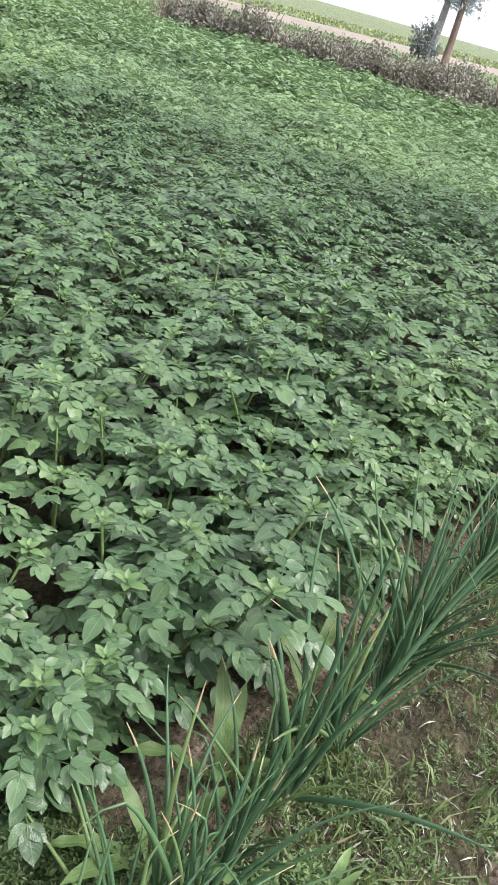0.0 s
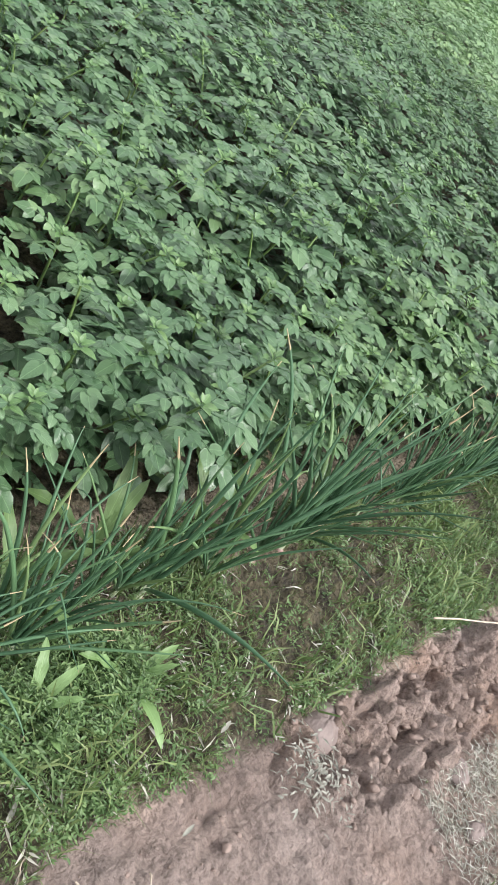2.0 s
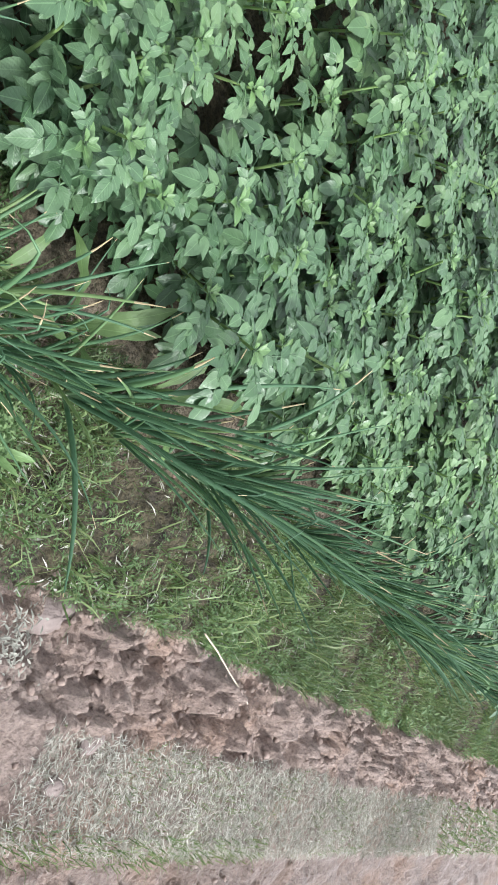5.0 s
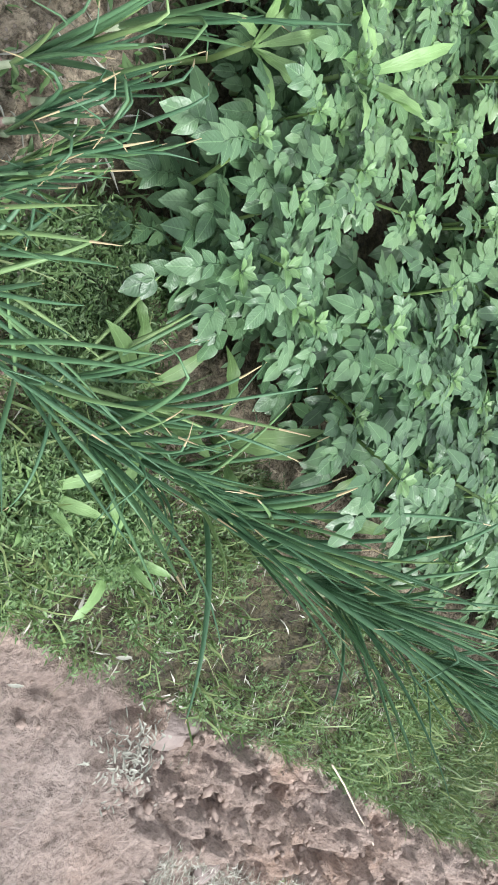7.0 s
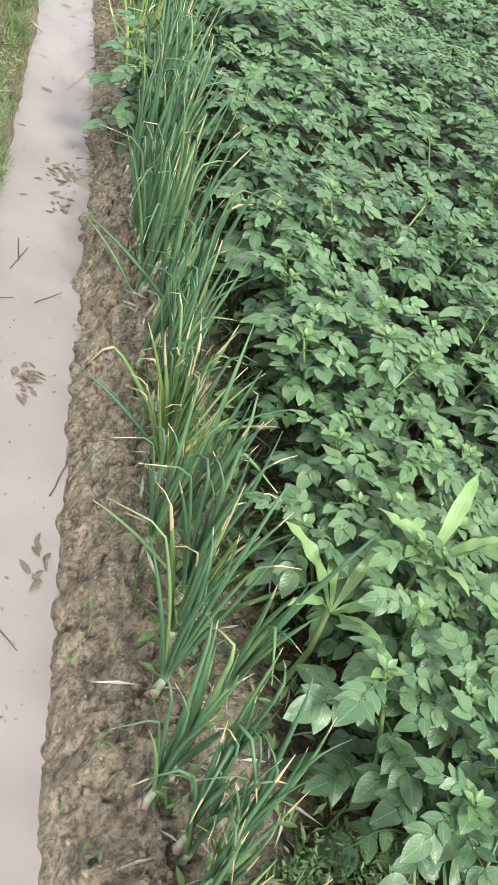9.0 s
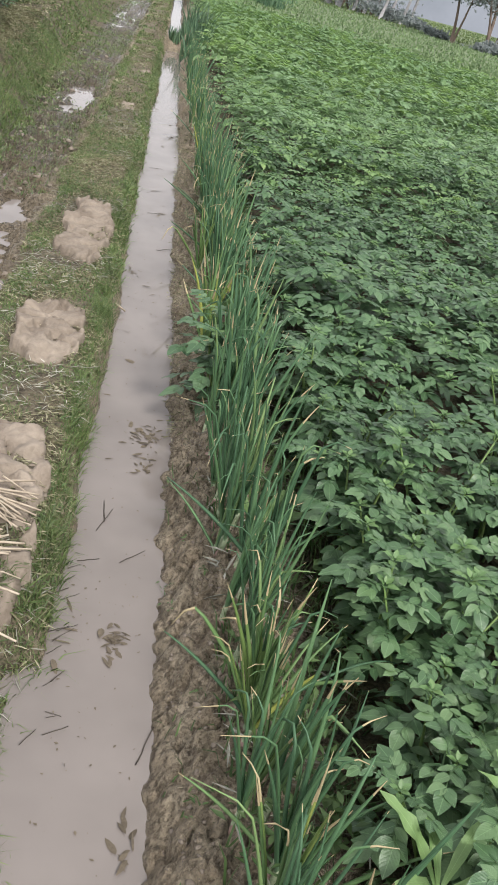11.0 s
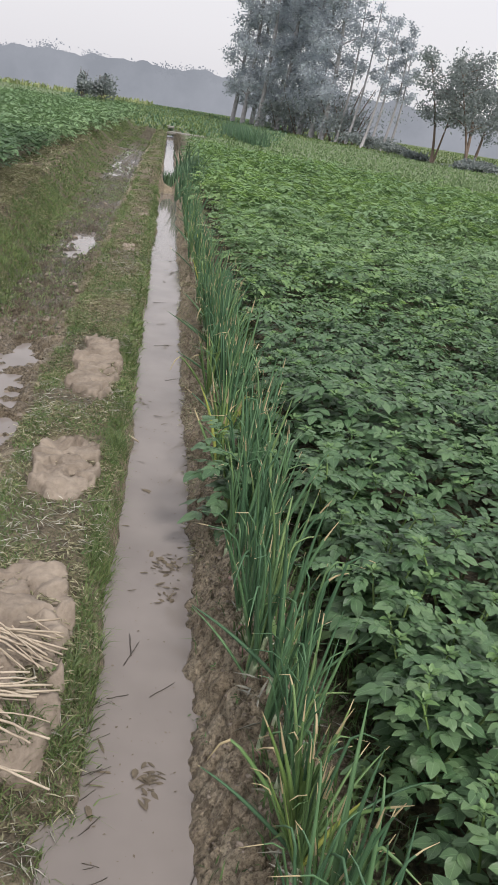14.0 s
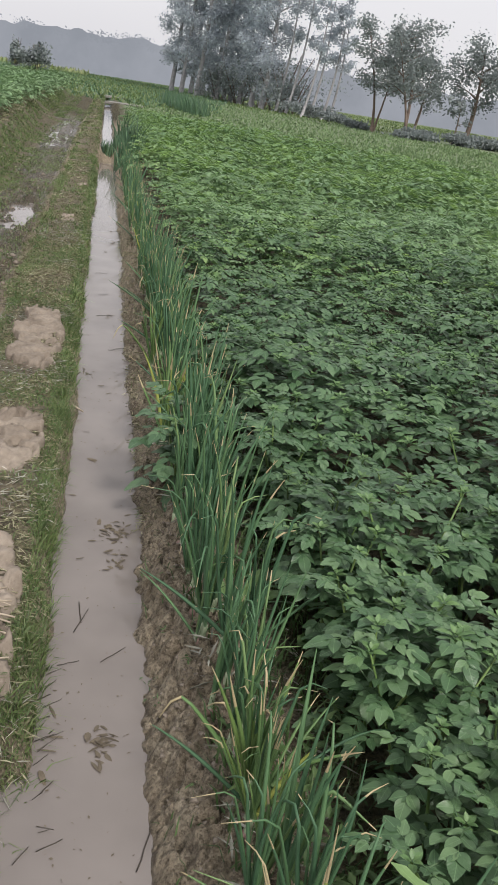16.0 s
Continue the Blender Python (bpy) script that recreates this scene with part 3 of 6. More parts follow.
def ground():
    """One sheet of ground, fine near the path and coarse towards the horizon."""
    gx = lines([(-1500, -100, 140), (-100, -20, 8), (-20, -4, 1.0), (-4, -2.6, 0.1), (-2.6, -1.0, 0.028), (-1.0, -0.76, 0.018), (-0.76, -0.36, 0.008), (-0.36, -0.3, 0.012), (-0.3, 0.3, 0.0135), (0.3, 2.0, 0.0115), (2.0, 2.4, 0.018), (2.4, 5, 0.03), (5, 8, 0.06), (8, 20, 0.5), (20, 100, 8), (100, 1500, 140)])
    gy = lines([(-1500, -100, 140), (-100, -10, 9), (-10, -2, 0.5), (-2, -1.3, 0.03), (-1.3, -0.4, 0.0105), (-0.4, 2.6, 0.0105), (2.6, 3, 0.02), (3, 6, 0.035), (6, 12, 0.08), (12, 20, 0.2), (20, 60, 1.5), (60, 120, 6), (120, 1500, 140)])
    X, Y = np.meshgrid(gx, gy, indexing="ij")
    Z = land(X, Y)
    Z = np.where((np.abs(X) > 60) | (Y > 140), 0.0, Z)
    v = np.stack([X, Y, Z], -1).reshape(-1, 3)
    nx, ny = len(gx), len(gy)
    i, j = np.meshgrid(np.arange(nx - 1), np.arange(ny - 1), indexing="ij")
    a = (i * ny + j).ravel()
    t = np.concatenate([np.stack([a, a + ny, a + ny + 1], -1), np.stack([a, a + ny + 1, a + 1], -1)])
    me = fast_mesh("ground", v, t, None, M_GROUND)
    x, y, z = v.T
    s = strip_of(x, y)
    side = step(-0.7, -0.4, x) * step(0.1, -0.2, y)
    clay = step(-0.4, -0.48, s + 0.05 * fbm(x, y, 5, 81, 3)) * side
    dry = step(-0.70, -0.78, s + 0.05 * fbm(x, y, 6, 83, 3)) * step(-1.15, -1.05, s + 0.05 * fbm(x, y, 6, 84, 3)) * side * step(0.65, 0.9, x + 0.1 * fbm(x, y, 5, 85, 3))
    turf = step(-0.48, -0.42, s + 0.06 * fbm(x, y, 5, 87, 3)) * side
    path = step(-1.42, -1.32, x + 0.08 * fbm(x, y, 3, 88, 3)) * step(-0.9, -0.96, x) * step(-0.4, 0.4, y)
    left = step(-1.75, -1.95, x) * step(-0.4, 0.4, y)
    turf = np.clip(np.maximum.reduce([turf, path * 0.65, left * 0.8, dry * 0.15]), 0, 1)
    field = step(-0.3, -0.2, x) * step(0.15, 0.3, s + 0.012 * x * np.abs(x))
    turf = np.maximum(turf, field)
    turf = np.maximum(turf, 0.6 * step(-2.05, -1.95, x) * step(-1.35, -1.45, x) * step(4.5, 7, y))
    wet = np.clip(np.maximum(step(-0.08, -0.115, z) * step(-1.3, -1.25, x) * step(-0.4, -0.5, x), step(-0.05, -0.075, z) * step(-1.3, -1.4, x)), 0, 1)
    wet = np.maximum(wet, 0.75 * step(28, 25, y) * step(-2.0, -1.9, x) * step(-1.35, -1.45, x) * step(-0.4, 0.4, y))
    wet = np.maximum(wet, 0.36 * step(-0.36, -0.5, s) * side * step(0.9, 0.6, x))
    wet = np.maximum(wet, 0.6 * step(-1.05, -1.14, s) * side)
    zone = np.stack([clay, turf, wet, np.ones_like(wet)], -1).astype(np.float32)
    at = me.attributes.new("zone", "FLOAT_COLOR", "POINT")
    at.data.foreach_set("color", zone.ravel())
    crop = np.maximum(step(20, 26, y + 0.73 * x - 4) * step(-0.3, 0.4, x), step(-3, -4.5, x) * step(20, 40, y))
    crop = np.maximum(crop, step(17.5, 19, x))
    crop = np.maximum(crop, step(25, 40, np.hypot(x, y))) * (1 - step(-0.2, 0.2, -x - 0.2) * step(-3, -2.4, x) * step(45, 40, y))
    turf = np.maximum(turf, step(24, 28, y))
    zone[:, 1] = turf
    at.data.foreach_set("color", zone.ravel())
    crop = np.clip(crop, 0, 1)
    at = me.attributes.new("crop", "FLOAT", "POINT")
    at.data.foreach_set("value", crop.astype(np.float32))
    return tagged(new("ground", me), "muddy field soil with a trodden path", "ground", kind="structure")


ground()


def water_sheet(name, x0, x1, y0, y1, z, label):
    """Still brown water lying in its hollow; the ground's own edge is its shore."""
    gx, gy = np.linspace(x0, x1, 8), np.linspace(y0, y1, max(8, int((y1 - y0) * 4)))
    X, Y = np.meshgrid(gx, gy, indexing="ij")
    ny = len(gy)
    i, j = np.meshgrid(np.arange(7), np.arange(ny - 1), indexing="ij")
    a = (i * ny + j).ravel()
    t = np.concatenate([np.stack([a, a + ny, a + ny + 1], -1), np.stack([a, a + ny + 1, a + 1], -1)])
    me = fast_mesh(name, np.stack([X, Y, 0 * X + z], -1).reshape(-1, 3), t, None, M_WATER)
    return tagged(new(name, me), label, "water", kind="structure")


water_sheet("water_ditch", -1.0, -0.54, -0.7, 15.7, WATER_Z, "still brown water in a narrow field ditch")
water_sheet("water_ditch_far", -0.98, -0.58, 16.1, 40, WATER_Z - 0.035, "still brown water in the ditch beyond the dam")
water_sheet("water_rut", -2.2, -1.34, 2.4, 31, -0.088, "shallow puddles in a muddy rut")


# ---- potato plants ----
def compound_leaf(r, size=1.0, fine=True, pairs=3):
    """A potato leaf: an arched stalk along +x with paired leaflets lying nearly in one plane and a larger end leaflet. Returns arrays."""
    n = 6
    reach = 0.125 * size * r.uniform(0.85, 1.15)
    t = np.linspace(0, 1, n)
    bow = r.uniform(0.2, 0.55)
    stalk = np.stack([reach * t, 0.012 * size * np.sin(t * 3 + r.uniform(0, 6)), reach * (0.4 * t - bow * t * t)], -1)
    sh = Shape()
    if fine == "toothed":
        sh.add(*tube(stalk, 0.0022 * size * (1.2 - 0.7 * t), 4, cap=False))
    P, D, N, L, W = [], [], [], [], []
    roll = r.normal(0, 0.18)
    for k in range(pairs):
        at = 0.38 + 0.54 * k / max(1, pairs - 1)
        p = np.array([np.interp(at, t, stalk[:, c]) for c in range(3)])
        fall = 0.4 - 2 * bow * at
        for sgn in (-1, 1):
            a = sgn * r.uniform(0.75, 1.1)
            P.append(p + np.array([r.uniform(-0.005, 0.005), 0, 0]))
            D.append([np.cos(a), np.sin(a), fall * np.cos(a) - r.uniform(0.0, 0.22) + roll * sgn])
            N.append([-fall + r.normal(0, 0.12), -roll + r.normal(0, 0.12) + 0.06 * sgn, 1])
            ln = size * r.uniform(0.042, 0.052) * (0.8 + 0.24 * at)
            L.append(ln), W.append(ln * r.uniform(0.28, 0.33))
    fall = 0.4 - 2 * bow
    P.append(stalk[-1]), D.append([1, r.uniform(-0.2, 0.2), fall - r.uniform(0, 0.15)]), N.append([-fall, -roll, 1])
    L.append(size * r.uniform(0.058, 0.068)), W.append(L[-1] * r.uniform(0.29, 0.34))
    if fine == "toothed":
        for at in (0.3, 0.55):
            p = np.array([np.interp(at, t, stalk[:, c]) for c in range(3)])
            for sgn in (-1, 1):
                P.append(p), D.append([0.3, sgn, r.uniform(-0.3, 0.3)]), N.append([0, 0, 1]), L.append(size * r.uniform(0.012, 0.02)), W.append(L[-1] * 0.33)
    sh.add(*leaves(np.array(P), np.array(D), np.array(N), np.array(L), np.array(W), r.uniform(0.08, 0.3), r.uniform(0.04, 0.2), fine))
    return sh.arrays()


def rosette(r, size=1.0, fine=True):
    """The young leaves at a stem's tip."""
    k = 8
    a = np.arange(k) * 2.4 + r.uniform(0, 6)
    lift = np.linspace(0.15, 1.1, k)
    D = np.stack([np.cos(a), np.sin(a), lift], -1)
    L = size * np.linspace(0.042, 0.018, k)
    P = np.stack([0.004 * np.cos(a), 0.004 * np.sin(a), np.linspace(0, 0.012, k)], -1)
    N = np.stack([-np.cos(a) * lift, -np.sin(a) * lift, np.ones(k)], -1)
    return leaves(P, D, N, L, L * 0.3, 0.4, 0.1, fine)


def plant_plan(r, height):
    """Where a plant's stems run, and the place and turn of each leaf and tip on them."""
    stems, blades, tips = [], [], []
    for k in range(3):
        a = k * 2.1 + r.uniform(-0.4, 0.4)
        lean = r.uniform(0.12, 0.5)
        t = np.linspace(0, 1, 6)
        h = height * r.uniform(0.74, 1.08)
        base = np.array([0.02 * np.cos(a), 0.02 * np.sin(a), 0])
        path = base + np.stack([np.cos(a) * lean * h * t ** 1.4, np.sin(a) * lean * h * t ** 1.4, h * t], -1)
        stems.append(path)
        turn = r.uniform(0, 6)
        for q, at in enumerate((0.18, 0.34, 0.47, 0.58, 0.67, 0.75, 0.82, 0.88, 0.93, 0.97, 1.0)):
            p = np.array([np.interp(at, t, path[:, c]) for c in range(3)])
            turn += 2.4 + r.uniform(-0.3, 0.3)
            up = radians(r.uniform(-8, 16) + 16 * (at - 0.5))
            blades.append((p, turn, up, (1.14 - 0.7 * max(0, at - 0.6)) * r.uniform(0.85, 1.15)))
        tips.append((path[-1], r.uniform(0, 6)))
    return stems, blades, tips


def spin(yaw, up, size):
    return Matrix.Rotation(yaw, 4, "Z") @ Matrix.Rotation(-up, 4, "Y") @ Matrix.Diagonal((size, size, size, 1))


vr = np.random.default_rng(11)
LEAF_MESHES = [fast_mesh("leaf", *compound_leaf(vr, 0.93, "toothed"), M_POTATO) for _ in range(12)]
TIP_MESHES = [fast_mesh("top_leaves", *rosette(vr), M_POTATO_TIP) for _ in range(4)]


def potato_master(r, height):
    """A potato plant: stems, compound leaves and the pale young leaves at the tips."""
    thing = new("potato_plant")
    stems, blades, tips = plant_plan(r, height)
    for path in stems:
        sh = Shape().add(*tube(path, np.linspace(0.0055, 0.0032, len(path)), 5, cap=False))
        part("stem", sh.mesh("stem", M_POTATO_STEM), thing)
    for p, yaw, up, size in blades:
        part("leaf", LEAF_MESHES[r.integers(len(LEAF_MESHES))], thing, "", Matrix.Translation(p) @ spin(yaw, up, size))
    for p, yaw in tips:
        part("top_leaves", TIP_MESHES[r.integers(len(TIP_MESHES))], thing, "pale green young leaves", Matrix.Translation(p) @ spin(yaw, 0, r.uniform(0.75, 1.05)))
    return tagged(thing, "leafy green potato plant growing in the field", "potato plant", "potato plants of the field")


def plant_template(r, height, fine_leaves, smooth=False):
    """The same plant as arrays, for the crop farther off."""
    low, young = Shape(), Shape()
    stems, blades, tips = plant_plan(r, height)
    blades = [b for k, b in enumerate(blades) if k % 11 > 1]
    for p, yaw, up, size in blades[:: 1 if fine_leaves else 2]:
        v, t, u = compound_leaf(r, 0.97 * size if fine_leaves else size * 1.45, smooth, 3 if fine_leaves else 2)
        m = np.array(spin(yaw, up, 1.0))[:3, :3]
        low.add(v @ m.T + p, t, u)
    for p, yaw in tips:
        v, t, u = rosette(r, 1.1 if fine_leaves else 1.9, False)
        young.add(v + p, t, u)
    return low.arrays(), young.arrays()


def scatter(template, xyz, yaw, size):
    v, t, u = template
    c, s = np.cos(yaw)[:, None], np.sin(yaw)[:, None]
    k = len(xyz)
    x = (v[:, 0] * c - v[:, 1] * s) * size[:, None] + xyz[:, :1]
    y = (v[:, 0] * s + v[:, 1] * c) * size[:, None] + xyz[:, 1:2]
    z = v[:, 2] * size[:, None] + xyz[:, 2:3]
    tri = (np.arange(k)[:, None, None] * len(v) + t).reshape(-1, 3)
    return np.stack([x, y, z], -1).reshape(-1, 3), tri, np.tile(u, (k, 1))


def field_spots(r, x0, x1, y0, y1, pitch):
    gx, gy = np.meshgrid(np.arange(x0, x1, pitch), np.arange(y0, y1, pitch), indexing="ij")
    x = gx.ravel() + r.uniform(-0.45, 0.45, gx.size) * pitch
    y = gy.ravel() + r.uniform(-0.45, 0.45, gx.size) * pitch
    return x, y


def vigour(x, y):
    """How tall the crop stands, place by place."""
    return 1.0 + 0.3 * fbm(x, y, 0.9, 91, 3) + 0.22 * fbm(x, y, 2.6, 92, 2)


def in_field(x, y):
    return (x > np.where(y > 5, -0.2, -0.02)) & (y > 0.46 - 0.1 * x - 0.012 * x * np.abs(x)) & (y < 25.3 - 0.73 * x) & (x < 14.5 + 0.29 * (10.8 - y))


r = np.random.default_rng(21)
masters = [potato_master(r, 0.40) for _ in range(6)]
x, y = field_spots(r, -0.2, 6.4, -0.8, 6.6, 0.27)
ok = in_field(x, y)
# the outer plants stand in a line along both edges
edge = np.arange(0, 5.5, 0.2)
x = np.concatenate([x[ok], r.normal(-0.10, 0.03, len(edge)), edge - 0.02])
y = np.concatenate([y[ok], edge + 0.42, 0.36 - 0.1 * edge - 0.012 * edge ** 2 + r.normal(0, 0.03, len(edge))])
d = np.hypot(x + 0.2, y - 0.1)
close = d < 2.75
used = 0
for px, py, s in zip(x[close], y[close], vigour(x[close], y[close])):
    m = Matrix.Translation((px, py, 0)) @ Matrix.Rotation(r.uniform(0, 6.28), 4, "Z")
    s = s * r.uniform(0.88, 1.1)
    if used < len(masters):
        ob = masters[used]
        ob.matrix_basis = m @ Matrix.Diagonal((s, s, s, 1))
    else:
        ob = masters[used % len(masters)]
        ob = copy_thing(ob, m)
        ob.scale = (s, s, s)
    used += 1

# one plant that leans out over the ditch bank
stray = copy_thing(masters[2], Matrix.Translation((-0.47, 2.85, 0.0)))
stray.scale = (1.1, 1.1, 0.8)
tagged(stray, "potato plant growing out over the muddy ditch bank", "potato plant")


def crop_stuff(name, spots, templates, label, young=None, grown=None):
    """The farther crop, joined: grown leaves and young tips."""
    px, py = spots
    k = len(px)
    size = vigour(px, py) * r.uniform(0.9, 1.12, k)
    yaw = r.uniform(0, 6.28, k)
    which = r.integers(len(templates), size=k)
    root = new(name)
    for part_name, slot, mat in (("leaves", 0, grown or M_POTATO), ("young_leaves", 1, young or M_POTATO_TOP_HAZE)):
        sh = Shape()
        for w in range(len(templates)):
            q = which == w
            if q.any():
                sh.add(*scatter(templates[w][slot], np.stack([px[q], py[q], np.where(px[q] < -2, land(px[q], py[q]), 0.0)], -1), yaw[q], size[q]))
        part(part_name, sh.mesh(part_name, mat), root)
    return tagged(root, label, "potato crop", kind="stuff")


near_t = [plant_template(r, 0.40, True, True) for _ in range(6)]
mid_t = [plant_template(r, 0.40, True) for _ in range(6)]
far_t = [plant_template(r, 0.40, False) for _ in range(6)]
band = ~close & (d < 5.0)
crop_stuff("potato_crop", (x[band], y[band]), near_t, "dense green potato crop a few steps into the field", M_POTATO_TIP)
x2, y2 = field_spots(r, -0.2, 18.5, -1.8, 25.5, 0.27)
ok = in_field(x2, y2)
x2, y2 = x2[ok], y2[ok]
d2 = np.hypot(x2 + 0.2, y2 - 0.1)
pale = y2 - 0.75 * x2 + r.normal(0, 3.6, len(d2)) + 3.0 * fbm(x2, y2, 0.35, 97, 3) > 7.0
# Farther bands take the leaf colours that are lightened for haze.
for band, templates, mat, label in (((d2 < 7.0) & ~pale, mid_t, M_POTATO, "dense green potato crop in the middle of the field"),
                                    ((d2 >= 7.0) & (d2 < 10.5) & ~pale, mid_t, M_POTATO_GREY_HAZE, "dense potato crop in the middle of the field, greyed and lightened for haze"),
                                    ((d2 < 10.5) & pale, mid_t, M_POTATO_PALE_HAZE, "yellower potato crop in the middle of the field, colour lightened for haze"),
                                    ((d2 >= 10.5) & ~pale, far_t, M_POTATO_GREY_HAZE, "dense potato crop towards the hedge, greyed and lightened for haze"),
                                    ((d2 >= 10.5) & pale, far_t, M_POTATO_PALE_HAZE, "dense yellower potato crop towards the field's far edge, colour lightened for haze")):
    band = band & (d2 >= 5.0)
    crop_stuff("potato_crop", (x2[band], y2[band]), templates, label, M_POTATO_TIP if mat is not M_POTATO_PALE_HAZE else None, mat)
# the neighbouring field across the path
x3, y3 = field_spots(r, -10, -2.55, 5.5, 46, 0.29)
ok = (x3 < -2.75 + 0.25 * fbm(x3 * 0, y3, 0.5, 95, 2)) & (x3 > -3.2 - 0.24 * y3)
near3 = ok & (y3 < 15)
crop_stuff("potato_crop", (x3[near3], y3[near3]), mid_t, "potato crop at the edge of the neighbouring field", M_POTATO_TIP, M_POTATO)
ok = ok & (y3 >= 15)
crop_stuff("potato_crop", (x3[ok], y3[ok]), far_t, "potato crop in the neighbouring field across the path", M_POTATO_TIP, M_POTATO_GREY_HAZE)


# ---- onions ----
def onion_blade(r, length, lean, turn, kink, girth=1.0):
    """A hollow onion leaf rising, leaning and arching over; some fold near the tip."""
    n = 14
    t = np.linspace(0, 1, n)
    out = lean * (0.7 + 0.3 * t) + r.choice([0.2, 0.5, 1.2], p=[0.35, 0.35, 0.3]) * r.uniform(-0.4, 1.0) * (0.4 + lean) * t ** 2.5
    ang = np.pi / 2 - out
    if kink:
        ang = ang - r.uniform(1.0, 2.4) * step(-0.08, 0.08, t - r.uniform(0.7, 0.9))
    seg = length / (n - 1)
    rad = np.concatenate([[0], np.cumsum(np.cos(ang[:-1]) * seg)])
    z = np.concatenate([[0], np.cumsum(np.sin(ang[:-1]) * seg)])
    side = 0.05 * length * t * np.sin(t * r.uniform(1, 4) + r.uniform(0, 6))
    path = np.stack([rad * np.cos(turn) - side * np.sin(turn), rad * np.sin(turn) + side * np.cos(turn), z], -1)
    w = np.interp(t, [0, 0.15, 0.5, 0.85, 1], [0.0045, 0.0058, 0.0056, 0.003, 0.0008]) * girth * r.uniform(0.8, 1.2)
    return tube(path, w, 6, 0.75, cap=False)


def onion_master(r, count, length, favour, material=None, spread=0.26, label="onion plant with upright blue-green leaves and dry tips"):
    """An onion: half-buried bulb, pale neck and a fan of hollow leaves leaning mostly one way."""
    thing = new("onion_plant")
    sh = Shape().add(*blob((0, 0, -0.006), (0.014, 0.014, 0.016), r.integers(999), 0.1))
    part("bulb", sh.mesh("bulb", M_BULB), thing, "red onion bulb half out of the soil")
    sh = Shape().add(*tube([(0, 0, 0.0), (0.003, 0, 0.025), (0.006, 0, 0.05)], [0.009, 0.008, 0.0075], 7))
    part("neck", sh.mesh("neck", M_NECK), thing, "pale onion neck")
    for k in range(count):
        turn = r.normal(0, 1.15) if r.random() < favour else r.uniform(0, 6.28)
        lean = abs(r.normal(0.8 * spread, spread)) + 0.03
        if r.random() < (0.3 * spread if spread > 0.2 else 0.025):
            lean = r.uniform(0.8, 1.25)
        sh = Shape().add(*onion_blade(r, length * r.uniform(0.7, 1.12), lean, turn, r.random() < 0.16 + 0.16 * (spread < 0.3), 1.05 if length > 0.5 else 0.92))
        v, t, u = sh.arrays()
        v[:, 2] = np.maximum(v[:, 2], -0.02) + 0.03
        v[:, 0] += 0.005
        part("leaf", fast_mesh("leaf", v, t, u, material or M_ONION), thing)
    return tagged(thing, label, "onion plant")


orr = np.random.default_rng(31)
tall = [onion_master(orr, 9, 0.55, 0.45, None, 0.3) for _ in range(6)]
short = [onion_master(orr, 9, 0.42, 0.4, None, 0.15) for _ in range(6)]
wilted = [onion_master(orr, 11, 0.33, 0.4, M_ONION_PALE, 0.24, "onion plant with yellowing leaves and brown dry tips") for _ in range(3)]
fallen = [onion_master(orr, 8, 0.4, 0.6, None, 0.75, "half-lifted onion with its leaves fallen flat and dry") for _ in range(3)]
masters_used = {}


def plant_onion(kind, px, py, yaw, size, group):
    pool = {"tall": tall, "short": short, "wilted": wilted, "fallen": fallen}[kind]
    i = orr.integers(len(pool))
    m = Matrix.Translation((px, py, float(land(px, py)) - 0.004)) @ Matrix.Rotation(yaw, 4, "Z")
    if (kind, i) not in masters_used:
        masters_used[(kind, i)] = True
        ob = pool[i]
        ob.matrix_basis = m
    else:
        ob = copy_thing(pool[i], m)
    ob.scale = (size, size, size)
    ob["group"] = group


# the row along the ditch
yy = 0.16
while yy < 14.0:
    for q in range(2):
        px = -0.41 - 0.007 * yy + float(np.clip(orr.normal(0, 0.04), -0.07, 0.07))
        plant_onion("wilted" if orr.random() < (0.55 if 0.85 < yy < 1.6 else 0.12) else "short", px, yy + orr.normal(0, 0.03), orr.normal(0.3, 0.6), orr.uniform(0.7, 1.12) * (1.0 + 0.1 * (1.6 < yy < 6)), "onions of the row along the ditch")
    yy += 0.11 if yy < 6 else 0.2
# the corner
for px, py in ((-0.48, 0.12), (-0.45, 0.2)):
    plant_onion("short", px, py, orr.normal(0.3, 0.5), 0.9, "onions of the row along the ditch")
for px, py, yaw in ((-0.47, 0.08, -0.3), (-0.40, 0.03, 0.5), (-0.31, -0.02, -0.2), (-0.2, -0.03, 0.2), (-0.12, 0.0, 1.2)):
    plant_onion("fallen", px, py, yaw, 0.95, "onions of the row along the ditch")
sh = Shape().add(*blob((-0.29, 0.01, float(land(-0.29, 0.01)) + 0.014), (0.021, 0.017, 0.016), 77, 0.05, 9, 14, 0.2))
tagged(new("red_onion", sh.mesh("red_onion", M_RED_BULB)), "bright red onion bulb lying on the soil", "onion")
# the row along the turned soil, in clumps
for cx, count in ((0.0, 3), (0.2, 2), (0.34, 2), (0.56, 2), (0.78, 1), (0.95, 3), (1.12, 2), (1.34, 1), (1.54, 3), (1.75, 2), (2.0, 2), (2.3, 3), (2.55, 2), (2.85, 3), (3.15, 2), (3.5, 3), (3.9, 2), (4.4, 3), (4.9, 2), (5.5, 2), (6.2, 2), (7.0, 2), (7.9, 2)):
    for q in range(count):
        px = cx + orr.normal(0, 0.035)
        plant_onion("tall", px, -0.03 - 0.055 * px - 0.012 * px * px + orr.normal(0, 0.025), orr.normal(0.35, 0.7), orr.uniform(0.62, 1.15), "onions of the row along the turned soil")


